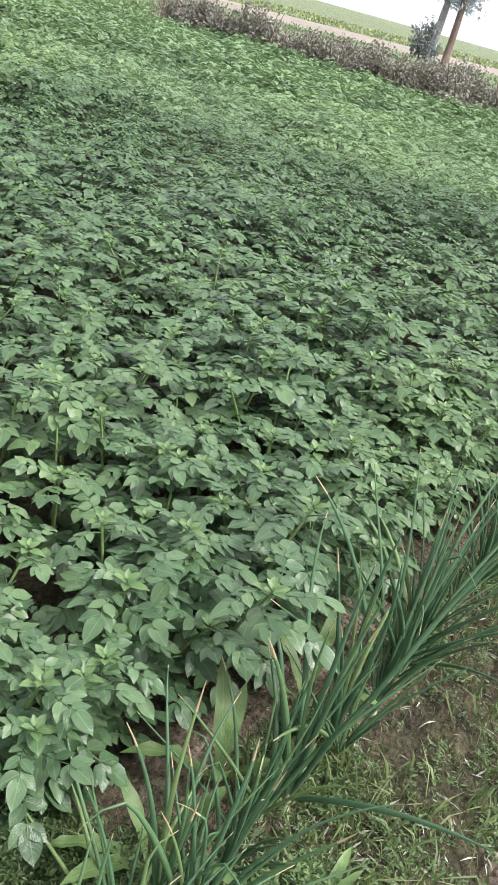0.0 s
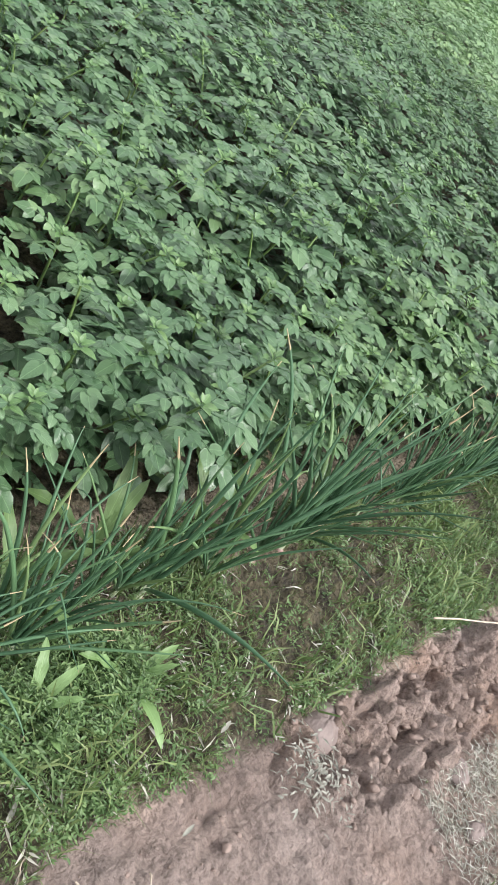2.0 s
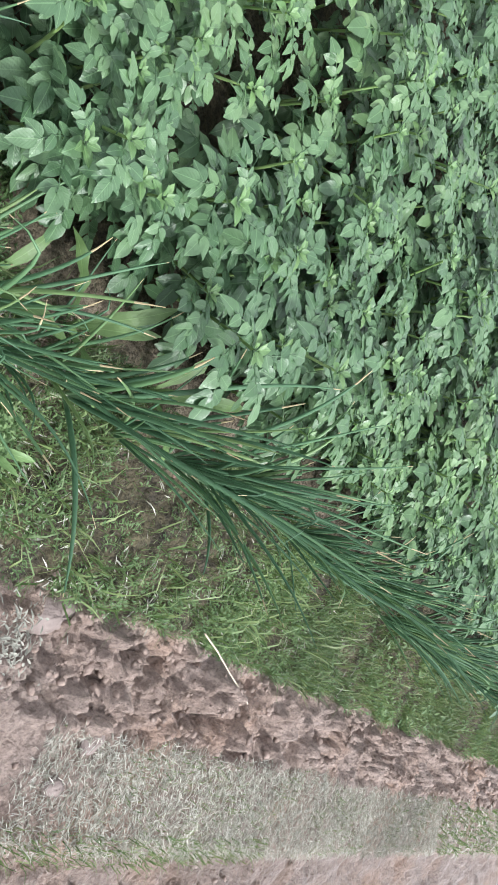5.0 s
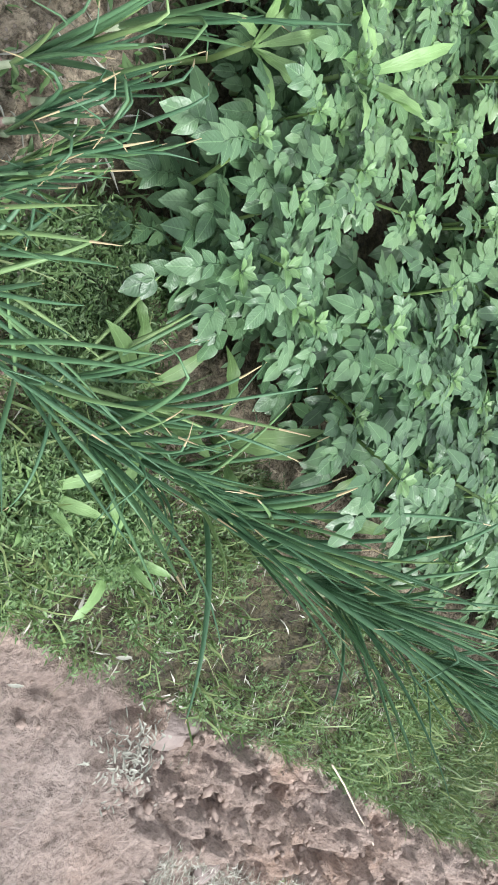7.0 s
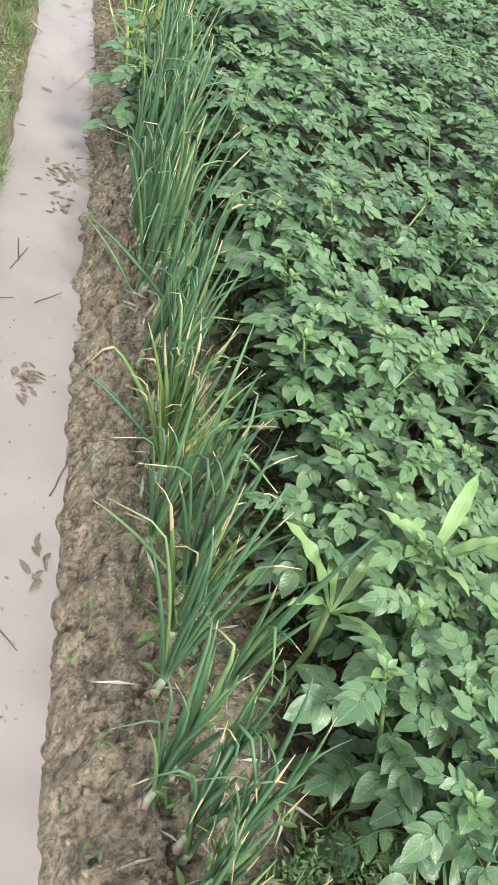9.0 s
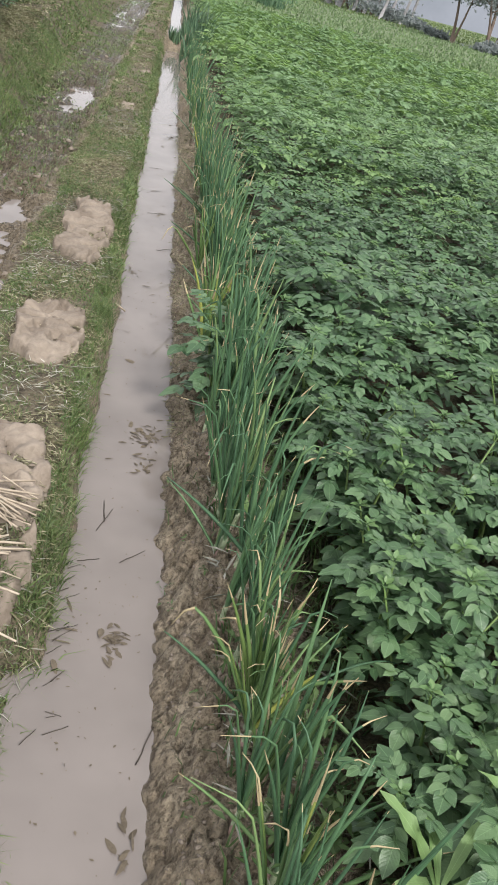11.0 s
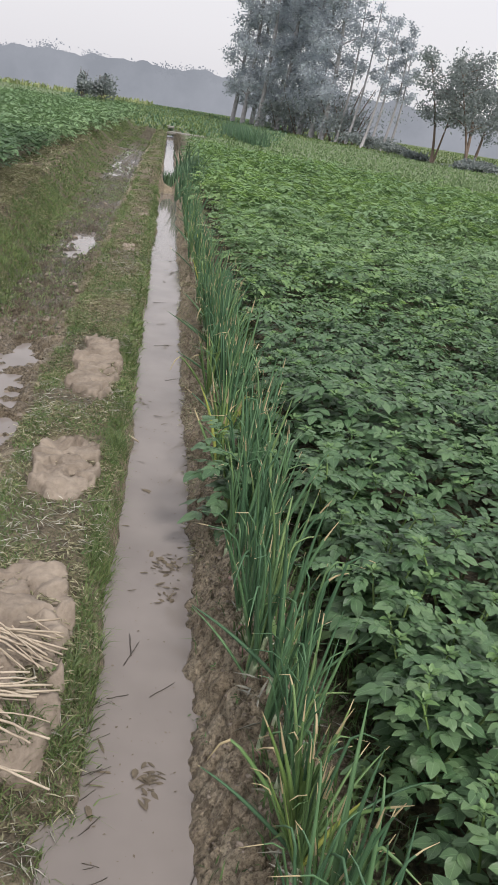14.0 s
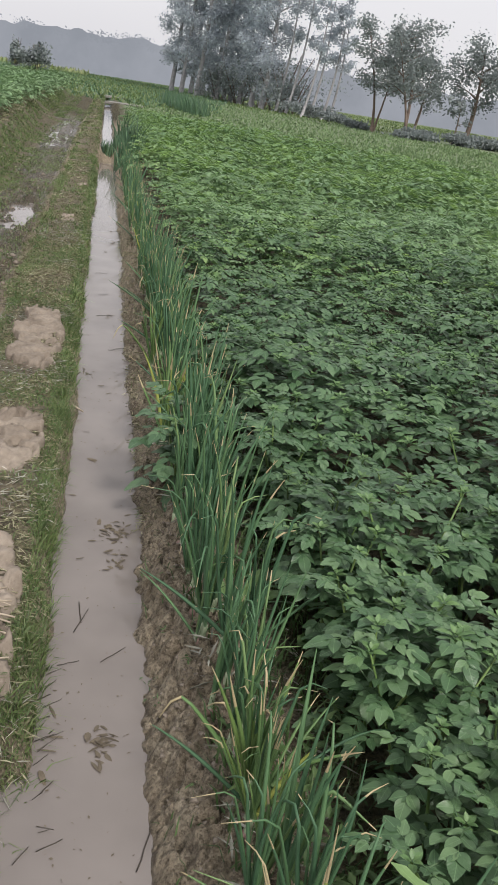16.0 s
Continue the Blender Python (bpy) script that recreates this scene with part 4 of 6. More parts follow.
# ---- low growth: grass, weeds, litter ----
def blades(r, px, py, height, width, lean=0.6):
    """Grass blades standing on the ground, each with one bend."""
    k = len(px)
    z = land(px, py)
    a, f = r.uniform(0, 6.28, k), r.uniform(0, 6.28, k)
    h = height * r.uniform(0.5, 1.3, k)
    w = width * r.uniform(0.7, 1.3, k)
    ln = lean * r.uniform(0.2, 1.3, k)
    s = np.stack([np.cos(f), np.sin(f), 0 * f], -1) * w[:, None]
    d = np.stack([np.cos(a) * ln, np.sin(a) * ln, 0 * a], -1) * h[:, None]
    p = np.stack([px, py, z - 0.003], -1)
    up = np.stack([0 * h, 0 * h, h], -1)
    m = p + 0.35 * d + 0.6 * up
    v = np.stack([p - s, p + s, m - 0.8 * s, m + 0.8 * s, p + d + up * np.clip(1.1 - 0.4 * ln, 0.3, 1)[:, None]], 1).reshape(-1, 3)
    t = (np.arange(k)[:, None, None] * 5 + np.array([(0, 1, 3), (0, 3, 2), (2, 3, 4)])).reshape(-1, 3)
    return v, t, np.tile([[0, 0], [1, 0], [0, 0.6], [1, 0.6], [0.5, 1]], (k, 1))


def lying(r, px, py, length, width, lift=0.012):
    """Cut or fallen blades lying this way and that."""
    k = len(px)
    a = r.uniform(0, 6.28, k)
    P = np.stack([px, py, land(px, py) + r.uniform(0.001, lift, k)], -1)
    D = np.stack([np.cos(a), np.sin(a), r.normal(0, 0.18, k)], -1)
    N = np.stack([r.normal(0, 0.4, k), r.normal(0, 0.4, k), np.ones(k)], -1)
    L = length * r.uniform(0.5, 1.4, k)
    return leaves(P, D, N, L, width * r.uniform(0.6, 1.4, k), 0.2, 0.1, False)


def tufts(r, px, py, count, size, lift):
    """Small broad-leaved weeds: a low rosette of little leaves on each spot."""
    k = len(px) * count
    x, y = np.repeat(px, count), np.repeat(py, count)
    a = r.uniform(0, 6.28, k)
    rad = size * np.sqrt(r.random(k)) * 1.4
    z = np.repeat(land(px, py), count) + lift * r.random(k)
    P = np.stack([x + rad * np.cos(a), y + rad * np.sin(a), z], -1)
    b = r.uniform(0, 6.28, k)
    D = np.stack([np.cos(b), np.sin(b), r.uniform(-0.1, 0.9, k)], -1)
    N = np.stack([r.normal(0, 0.3, k), r.normal(0, 0.3, k), np.ones(k)], -1)
    L = size * r.uniform(0.5, 1.2, k)
    return leaves(P, D, N, L, L * r.uniform(0.1, 0.22, k), 0.2, 0.15, False)


def stuff(name, mats_shapes, label, category):
    root = new(name)
    for part_name, sh, mat in mats_shapes:
        part(part_name, sh.mesh(part_name, mat), root)
    return tagged(root, label, category, kind="stuff")


gr = np.random.default_rng(41)


def spots(n, x0, x1, y0, y1, keep):
    x, y = gr.uniform(x0, x1, n), gr.uniform(y0, y1, n)
    q = keep(x, y)
    return x[q], y[q]


def verge(x, y):
    s = strip_of(x, y)
    edge = s + 0.05 * fbm(x, y, 5, 87, 3)
    thin = fbm(x, y, 4, 101, 3)
    return (edge > -0.46) & (s < 0.16 - 0.04 * x) & (x > -0.42 + 0.1 * fbm(x, y, 6, 102, 2)) & (gr.random(len(x)) < np.clip(0.62 + 1.6 * thin, 0.12, 1))


g1, g2, g3 = Shape(), Shape(), Shape()
g1.add(*blades(gr, *spots(52000, -0.45, 2.6, -0.75, 0.2, verge), 0.04, 0.0012, 0.9))
g1.add(*blades(gr, *spots(42000, 2.6, 7.5, -1.25, -0.1, verge), 0.06, 0.002, 0.9))
g1.add(*blades(gr, *spots(3500, -0.45, 2.6, -0.7, 0.2, verge), 0.11, 0.003, 1.0))
g2.add(*tufts(gr, *spots(7500, -0.45, 2.6, -0.75, 0.2, verge), 13, 0.016, 0.03))
g2.add(*tufts(gr, *spots(3200, 2.6, 7.5, -1.25, -0.1, verge), 8, 0.03, 0.04))
g3.add(*lying(gr, *spots(5000, -0.45, 2.6, -0.75, 0.1, verge), 0.045, 0.0024))
stuff("verge_grass", (("grass_blades", g1, M_GRASS), ("weed_leaves", g2, M_WEED), ("dead_blades", g3, M_DRY)), "short green grass and weeds beside the onion row", "grass")

# feathery weed mat in the corner between the two rows
f1 = Shape()
f1.add(*tufts(gr, *spots(1100, -0.36, 0.3, -0.32, 0.38, lambda x, y: ((x + 0.12) ** 2 / 0.035 + (y - 0.17) ** 2 / 0.035 < 1) | ((x - 0.05) ** 2 / 0.06 + (y + 0.2) ** 2 / 0.012 < 1)), 34, 0.017, 0.075))
stuff("feathery_weeds", (("weed_leaves", f1, M_WEED),), "bright green feathery weeds between the onions", "weeds")


def dry_strip(x, y):
    s = strip_of(x, y)
    return (s + 0.05 * fbm(x, y, 6, 83, 3) < -0.75) & (s + 0.05 * fbm(x, y, 6, 84, 3) > -1.09) & (x + 0.1 * fbm(x, y, 5, 85, 3) > 0.72)


d1, d2s = Shape(), Shape()
d1.add(*lying(gr, *spots(70000, 0.6, 4.5, -1.7, -0.7, dry_strip), 0.03, 0.0013, 0.02))
d1.add(*blades(gr, *spots(5000, 0.6, 4.5, -1.7, -0.7, dry_strip), 0.03, 0.0016, 1.3))
d2s.add(*blades(gr, *spots(7000, 0.6, 4.5, -1.7, -0.7, lambda x, y: dry_strip(x, y) & (fbm(x, y, 5, 111, 3) > 0.16)), 0.035, 0.0016, 0.9))
d2s.add(*blades(gr, *spots(2600, 0.1, 2.2, -1.35, -0.95, lambda x, y: (np.abs(strip_of(x, y) + 1.08) < 0.07) & (x > 0.45)), 0.05, 0.0018, 0.9))
d1.add(*lying(gr, *spots(7000, 4.5, 8, -2.0, -0.9, dry_strip), 0.05, 0.004, 0.02))
d2s.add(*blades(gr, *spots(4000, 4.5, 8, -2.0, -0.9, dry_strip), 0.045, 0.004, 0.9))
stuff("dry_grass_strip", (("dead_blades", d1, M_DRY), ("grass_blades", d2s, M_GRASS)), "pale dead grass strip with green tufts beside the mud", "dry grass")


def path_grass(x, y):
    slab = ((x + 1.1) ** 2 / 0.016 + (y - 4.5) ** 2 / 0.28 < 1) | ((x + 1.12) ** 2 / 0.016 + (y - 3.1) ** 2 / 0.11 < 1) | ((x + 1.12) ** 2 / 0.02 + (y - 2.0) ** 2 / 0.1 < 1)
    edge = step(-1.42, -1.32, x + 0.08 * fbm(x, y, 3, 88, 3))
    rim = np.exp(-((x + 0.95) / 0.05) ** 2) + 0.6 * np.exp(-((x + 1.33) / 0.06) ** 2)
    return ~slab & (edge > 0.5) & (x < -0.905) & (gr.random(len(x)) < np.clip(0.16 + 0.9 * rim + 0.8 * fbm(x, y, 3, 121, 3), 0.04, 1))


p1, p2, p3 = Shape(), Shape(), Shape()
for a, b, n, w in ((0.9, 3.2, 46000, 0.0014), (3.2, 7, 46000, 0.0022), (7, 16, 26000, 0.0038), (16, 50, 16000, 0.01)):
    p1.add(*blades(gr, *spots(n, -1.5, -0.9, a, b, path_grass), 0.022 if b < 8 else 0.032, w, 1.3))
p2.add(*tufts(gr, *spots(500, -1.5, -0.9, 1, 8, path_grass), 8, 0.018, 0.02))
p3.add(*lying(gr, *spots(30000, -1.4, -0.92, 1.3, 9, lambda x, y: fbm(x, y, 2.5, 125, 3) > -0.2), 0.034, 0.002))
p3.add(*lying(gr, *spots(9000, -1.4, -0.92, 9, 40, lambda x, y: fbm(x, y, 2.5, 125, 3) > -0.1), 0.07, 0.005))
for a, b, n, w in ((0.9, 4, 9000, 0.0013), (4, 15, 9000, 0.003)):
    p1.add(*blades(gr, *spots(n, -0.965, -0.885, a, b, lambda x, y: gr.random(len(x)) < np.clip(0.5 + 1.5 * fbm(x, y, 4, 128, 2), 0.1, 1)), 0.05, w, 1.3))
p1.add(*blades(gr, *spots(5000, -1.25, -0.86, 0.7, 1.6, lambda x, y: fbm(x, y, 6, 129, 3) > -0.1), 0.06, 0.0018, 1.3))
p4 = Shape().add(*lying(gr, *spots(5500, -1.36, -0.93, 0.9, 9, lambda x, y: fbm(x, y, 2.0, 126, 3) > 0.05), 0.05, 0.0016, 0.02))
stuff("path_grass", (("straw_scraps", p4, M_DRY), ("grass_blades", p1, M_GRASS), ("weed_leaves", p2, M_WEED), ("dead_blades", p3, M_MAT)), "trampled grass and straw on the footpath beside the ditch", "grass")

b1, b2 = Shape(), Shape()
for a, b, n, w in ((4.0, 12, 34000, 0.003), (12, 45, 18000, 0.009)):
    q = lambda x, y: gr.random(len(x)) < np.clip(0.55 + 1.1 * fbm(x, y, 1.5, 131, 3), 0.06, 1)
    mat = lambda x, y: gr.random(len(x)) < np.clip(0.5 + 1.2 * fbm(x, y, 2.0, 133, 3) - 0.6 * step(-2.15, -2.0, x + 0.03 * (y - 5)), 0.04, 1)
    b1.add(*blades(gr, *spots(n, -3.1, -1.78, a, b, q), 0.035, w, 1.2))
    b2.add(*lying(gr, *spots(n, -3.1, -1.85, a, b, mat), 0.05, w, 0.03))
aside = lambda x, y: x + np.clip(0.03 * (y - 5), -0.06, 0.6)
b3 = Shape()
for a, b, n, w in ((3.5, 12, 60000, 0.0022), (12, 40, 26000, 0.007)):
    b3.add(*blades(gr, *spots(n, -2.9, -1.7, a, b, lambda x, y: (np.abs(aside(x, y) + 2.0) < 0.17) & (fbm(x, y, 2.5, 137, 3) > -0.3)), 0.045, w, 1.1))
    b2.add(*lying(gr, *spots(n, -3.5, -2.1, a, b, lambda x, y: np.abs(aside(x, y) + 2.42) < 0.22), 0.055, w, 0.03))
b1.add(*blades(gr, *spots(40000, -2.2, -1.38, 5.2, 30, lambda x, y: (land(x, y) > -0.07) & (fbm(x, y, 1.1, 135, 3) > -0.12)), 0.028, 0.003, 1.2))
stuff("bank_grass", (("slope_blades", b3, M_GRASS), ("grass_blades", b1, M_GRASS), ("dead_blades", b2, M_MAT)), "rough matted grass on the low bank of the neighbouring field", "grass")

u1 = Shape()
u1.add(*tufts(gr, *spots(650, -0.46, -0.14, 0.15, 6.5, lambda x, y: gr.random(len(x)) < np.clip(0.5 + 1.2 * fbm(x, y, 3, 145, 3), 0.05, 1)), 10, 0.04, 0.11))
u1.add(*blades(gr, *spots(2600, -0.5, -0.14, 0.1, 7, lambda x, y: fbm(x, y, 3, 146, 3) > -0.1), 0.11, 0.0028, 0.8))
u2 = Shape().add(*lying(gr, *spots(700, -0.5, -0.2, 0.1, 7, lambda x, y: x < 9), 0.07, 0.003, 0.05))
stuff("undergrowth", (("weed_leaves", u1, M_WEED), ("dead_blades", u2, M_DRY)), "weeds and dead leaves at the foot of the onions", "weeds")
w1 = Shape()
w1.add(*tufts(gr, *spots(60, -0.62, -0.44, 0.2, 7, lambda x, y: gr.random(len(x)) < 0.8), 7, 0.018, 0.02))
w1.add(*blades(gr, *spots(300, -0.62, -0.44, 0.2, 7, lambda x, y: fbm(x, y, 4, 141, 2) > 0.15), 0.05, 0.002, 1.1))
w2 = Shape().add(*lying(gr, *spots(9000, -0.63, -0.4, 2.6, 11, lambda x, y: fbm(x, y, 3, 147, 3) > -0.15), 0.03, 0.0022, 0.02))
stuff("bank_weeds", (("weed_leaves", w1, M_WEED), ("dead_blades", w2, M_MAT)), "small seedlings on the muddy ditch bank", "weeds")

# clods: turned soil, ditch bank
def clods(r, px, py, s, squash=0.7, sink=0.25, sides=6):
    """Angular crumbs of soil sunk into the ground."""
    k = len(px)
    ph = np.linspace(0, 2 * np.pi, sides, endpoint=False)
    ring, height = np.array([0.75, 1.0, 0.55]), np.array([-0.6, 0.1, 0.75])
    rough = r.uniform(0.6, 1.35, (k, 3, sides))
    el, az = r.uniform(0.6, 1.5, k)[:, None, None], r.uniform(0, 6.28, k)[:, None, None]
    x = ring[:, None] * np.cos(ph) * rough
    y = ring[:, None] * np.sin(ph) * rough * el
    z = np.broadcast_to(height[:, None], (3, sides)) * squash * r.uniform(0.7, 1.3, (k, 3, sides))
    X = np.cos(az) * x - np.sin(az) * y
    Y = np.sin(az) * x + np.cos(az) * y
    v = np.stack([X, Y, z], -1).reshape(k, -1, 3) * s[:, None, None]
    top = np.stack([r.normal(0, 0.2, k) * s, r.normal(0, 0.2, k) * s, squash * s * r.uniform(0.7, 1.1, k)], -1)[:, None]
    v = np.concatenate([v, top], 1) + np.stack([px, py, land(px, py) - sink * s], -1)[:, None]
    i, j = np.arange(sides), (np.arange(sides) + 1) % sides
    f = [np.stack([q * sides + i, q * sides + j, (q + 1) * sides + j], -1) for q in (0, 1)] + [np.stack([q * sides + i, (q + 1) * sides + j, (q + 1) * sides + i], -1) for q in (0, 1)]
    f = np.concatenate(f + [np.stack([2 * sides + i, 2 * sides + j, np.full(sides, 3 * sides)], -1)])
    n = 3 * sides + 1
    return v.reshape(-1, 3), (np.arange(k)[:, None, None] * n + f).reshape(-1, 3), np.zeros((k * n, 2))


def clod_stuff(groups, mat, label):
    root = new("mud_clods")
    sh = Shape()
    for g in groups:
        sh.add(*g)
    part("clods", sh.mesh("clods", mat), root)
    return tagged(root, label, "mud clods", kind="stuff")


def crumbs(n, x0, x1, y0, y1, small, large, keep, squash=0.7, power=4):
    px, py = spots(n, x0, x1, y0, y1, keep)
    return clods(gr, px, py, small + large * gr.random(len(px)) ** power, squash)


clod_stuff((crumbs(4500, 0.3, 4.5, -1.3, -0.35, 0.004, 0.014, lambda x, y: (strip_of(x, y) < -0.45) & (strip_of(x, y) > -0.75) & (x > 0.55), 0.7, 3),
            crumbs(2500, 4.5, 8.0, -1.7, -0.8, 0.008, 0.025, lambda x, y: (strip_of(x, y) < -0.45) & (strip_of(x, y) > -0.75), 0.7, 3),
            crumbs(1500, 0.3, 3.0, -1.7, -1.0, 0.003, 0.011, lambda x, y: strip_of(x, y) < -1.1),
            crumbs(500, -0.3, 0.9, -1.2, -0.45, 0.002, 0.012, lambda x, y: fbm(x, y, 3, 45, 2) > 0.0)), M_CLOD_RED, "crumbled reddish clods of freshly turned mud")
clod_stuff((crumbs(3500, -0.6, -0.36, 0.0, 7, 0.002, 0.007, lambda x, y: fbm(x, y, 5, 151, 2) > -0.25, 0.7, 3),
            crumbs(900, -1.95, -1.38, 3, 13, 0.006, 0.02, lambda x, y: fbm(x, y, 2, 152, 2) > -0.2, 0.7, 3)), M_CLOD, "crumbled brown clods of damp mud")


# ---- small things near the camera ----
def dock(px, py, size, count, seed, label, lift=0.0):
    """A broad-leaved weed: a rosette of long pale wavy leaves."""
    r = np.random.default_rng(seed)
    thing = new("dock_plant")
    thing.location = (px, py, float(land(px, py)))
    if lift:
        sh = Shape().add(*tube([(0, 0, 0), (0.01, 0, lift / 2), (0, 0.01, lift)], [0.008, 0.007, 0.006], 6))
        part("stem", sh.mesh("stem", M_POTATO_STEM), thing)
    for k in range(count):
        a = k * 2.4 + r.uniform(-0.4, 0.4)
        n = 9
        t = np.linspace(0, 1, n)
        L = size * r.uniform(0.75, 1.15)
        up = r.uniform(0.7, 1.25)
        ang = up - r.uniform(0.6, 1.4) * t ** 1.5
        rad = np.concatenate([[0], np.cumsum(np.cos(ang[:-1]))]) * L / (n - 1)
        z = np.concatenate([[0], np.cumsum(np.sin(ang[:-1]))]) * L / (n - 1)
        w = L * 0.08 * np.interp(t, [0, 0.15, 0.55, 0.85, 1], [0.15, 0.35, 1.0, 0.7, 0.02])
        wave = 0.4 * w * np.sin(t * 22 + r.uniform(0, 6))
        out, side = np.array([np.cos(a), np.sin(a), 0]), np.array([-np.sin(a), np.cos(a), 0])
        mid = rad[:, None] * out + (z[:, None] + lift) * np.array([0, 0, 1])
        rows = [mid - side * w[:, None] + np.outer(0.3 * w + wave, [0, 0, 1]), mid, mid + side * w[:, None] + np.outer(0.3 * w - wave, [0, 0, 1])]
        v = np.stack(rows, 1).reshape(-1, 3)
        u = np.stack([np.tile([0.0, 0.5, 1.0], n), np.repeat(t, 3)], -1)
        tri = []
        for q in range(n - 1):
            for c in (0, 1):
                b = q * 3 + c
                tri += [(b, b + 1, b + 4), (b, b + 4, b + 3)]
        part("leaf", fast_mesh("leaf", v, tri, u, M_DOCK), thing)
    return tagged(thing, label, "dock plant", "broad-leaved weeds among the onions")


dock(-0.2, 0.66, 0.18, 7, 1, "pale green dock weed with wavy leaves among potatoes", 0.24)
dock(-0.03, 0.73, 0.18, 6, 2, "pale green dock weed with wavy leaves among potatoes", 0.32)
dock(0.07, 0.07, 0.25, 6, 3, "pale dock weed growing behind the onion clump")
dock(0.33, 0.08, 0.24, 5, 4, "pale dock weed growing behind the onion clump")
dock(0.70, 0.05, 0.26, 5, 5, "pale dock weed growing behind the onion clump")
dock(0.20, -0.24, 0.17, 6, 6, "low dock weed in the grass verge")
dock(-0.05, -0.2, 0.15, 6, 7, "low dock weed in the grass verge")
dock(-0.36, 1.95, 0.22, 4, 8, "small dock weed at the foot of the onions")


def crust(px, py, sx, sy, h, seed, label):
    """A trodden cake of dried mud on the path, cracked and ragged at its rim."""
    nx, ny = 44, int(44 * max(1.0, sy / sx * 0.8))
    gx, gy = np.meshgrid(np.linspace(-1.25, 1.25, nx), np.linspace(-1.25, 1.25, ny), indexing="ij")
    x, y = px + sx * gx, py + sy * gy
    far = (np.abs(gx) ** 3.2 + np.abs(gy) ** 3.2) ** (1 / 3.2) + 0.42 * fbm(x, y, 5, seed, 4)
    inside = step(1.06, 0.97, far)
    split = np.abs(fbm(x, y * 1.4, 3.2, seed + 3, 3))
    top = 0.8 * h + 0.03 * fbm(x, y, 4, seed + 7, 4) - 0.03 * step(0.05, 0.02, split) - 0.045 * (jag(x, y, 8, seed + 9, 3) - 0.4) - 0.015 * (jag(x, y, 26, seed + 2, 2) - 0.4) + 0.02 * (lumps(x, y, 13, seed + 4) - 0.5) * step(0.55, 0.95, far)
    z = land(x, y) * 0.4 + 0.012 + top * inside - 0.09 * (1 - inside)
    v = np.stack([x, y, z], -1).reshape(-1, 3)
    i, j = np.meshgrid(np.arange(nx - 1), np.arange(ny - 1), indexing="ij")
    a = (i * ny + j).ravel()
    tri = np.concatenate([np.stack([a, a + ny, a + ny + 1], -1), np.stack([a, a + ny + 1, a + 1], -1)])
    me = fast_mesh("mud_crust", v, tri, None, M_CRUST)
    return tagged(new("mud_crust", me), label, "dried mud", "dried mud cakes on the path")


crust(-1.10, 4.50, 0.125, 0.50, 0.045, 1, "pale dried mud cake on the grassy path")
crust(-1.13, 3.12, 0.125, 0.30, 0.04, 2, "pale cracked mud cake on the grassy path")
crust(-1.14, 2.05, 0.15, 0.26, 0.05, 3, "large pale mud cake at the ditch's edge")
crust(-1.13, 1.62, 0.14, 0.2, 0.05, 4, "pale mud cake under the straw")
crust(-1.12, 8.6, 0.08, 0.16, 0.018, 5, "small pale mud cake on the grassy path")
crust(-1.06, 11.3, 0.07, 0.2, 0.016, 6, "small pale mud cake on the grassy path")


def stalk(a, b, radius, seed, sides=6):
    r = np.random.default_rng(seed)
    t = np.linspace(0, 1, 5)[:, None]
    p = np.asarray(a) * (1 - t) + np.asarray(b) * t
    p[1:-1] += r.normal(0, 0.012 * float(np.linalg.norm(np.subtract(b, a))), (3, 3))
    return tube(p, radius * np.array([1, 0.95, 0.9, 0.85, 0.75]), sides)


def straw_bundle(px, py, yaw, count, seed, label):
    r = np.random.default_rng(seed)
    thing = new("straw_bundle")
    thing.location = (px, py, 0.075)
    thing.rotation_euler = (0, 0, yaw)
    for k in range(count):
        L = r.uniform(0.09, 0.2)
        o = np.array([r.normal(-0.02, 0.03), r.normal(0, 0.04), r.uniform(0.0, 0.045)])
        a = 7.0 * o[1] + r.normal(0, 0.3)
        d = np.array([np.cos(a), np.sin(a), r.normal(-0.1, 0.08)]) * L / 2
        sh = Shape().add(*stalk(o - d, o + d, r.uniform(0.002, 0.004), seed * 100 + k))
        part("stalk", sh.mesh("stalk", M_STRAW), thing)
    return tagged(thing, label, "straw", "straw bundles by the ditch")


straw_bundle(-1.07, 1.80, -0.25, 22, 1, "bundle of pale cut stalks lying at the ditch's edge")
straw_bundle(-1.09, 1.60, 0.15, 14, 2, "bundle of pale cut stalks hanging over the ditch's edge")
straw_bundle(-1.05, 1.46, -0.5, 6, 3, "loose pale cut stalks at the ditch's edge")
straw_bundle(-1.12, 1.36, 0.3, 8, 4, "loose pale cut stalks at the ditch's edge")


def stick(a, b, radius, seed, label, material, name="stick"):
    sh = Shape().add(*stalk(a, b, radius, seed))
    return tagged(new(name, sh.mesh(name, material)), label, "stick")


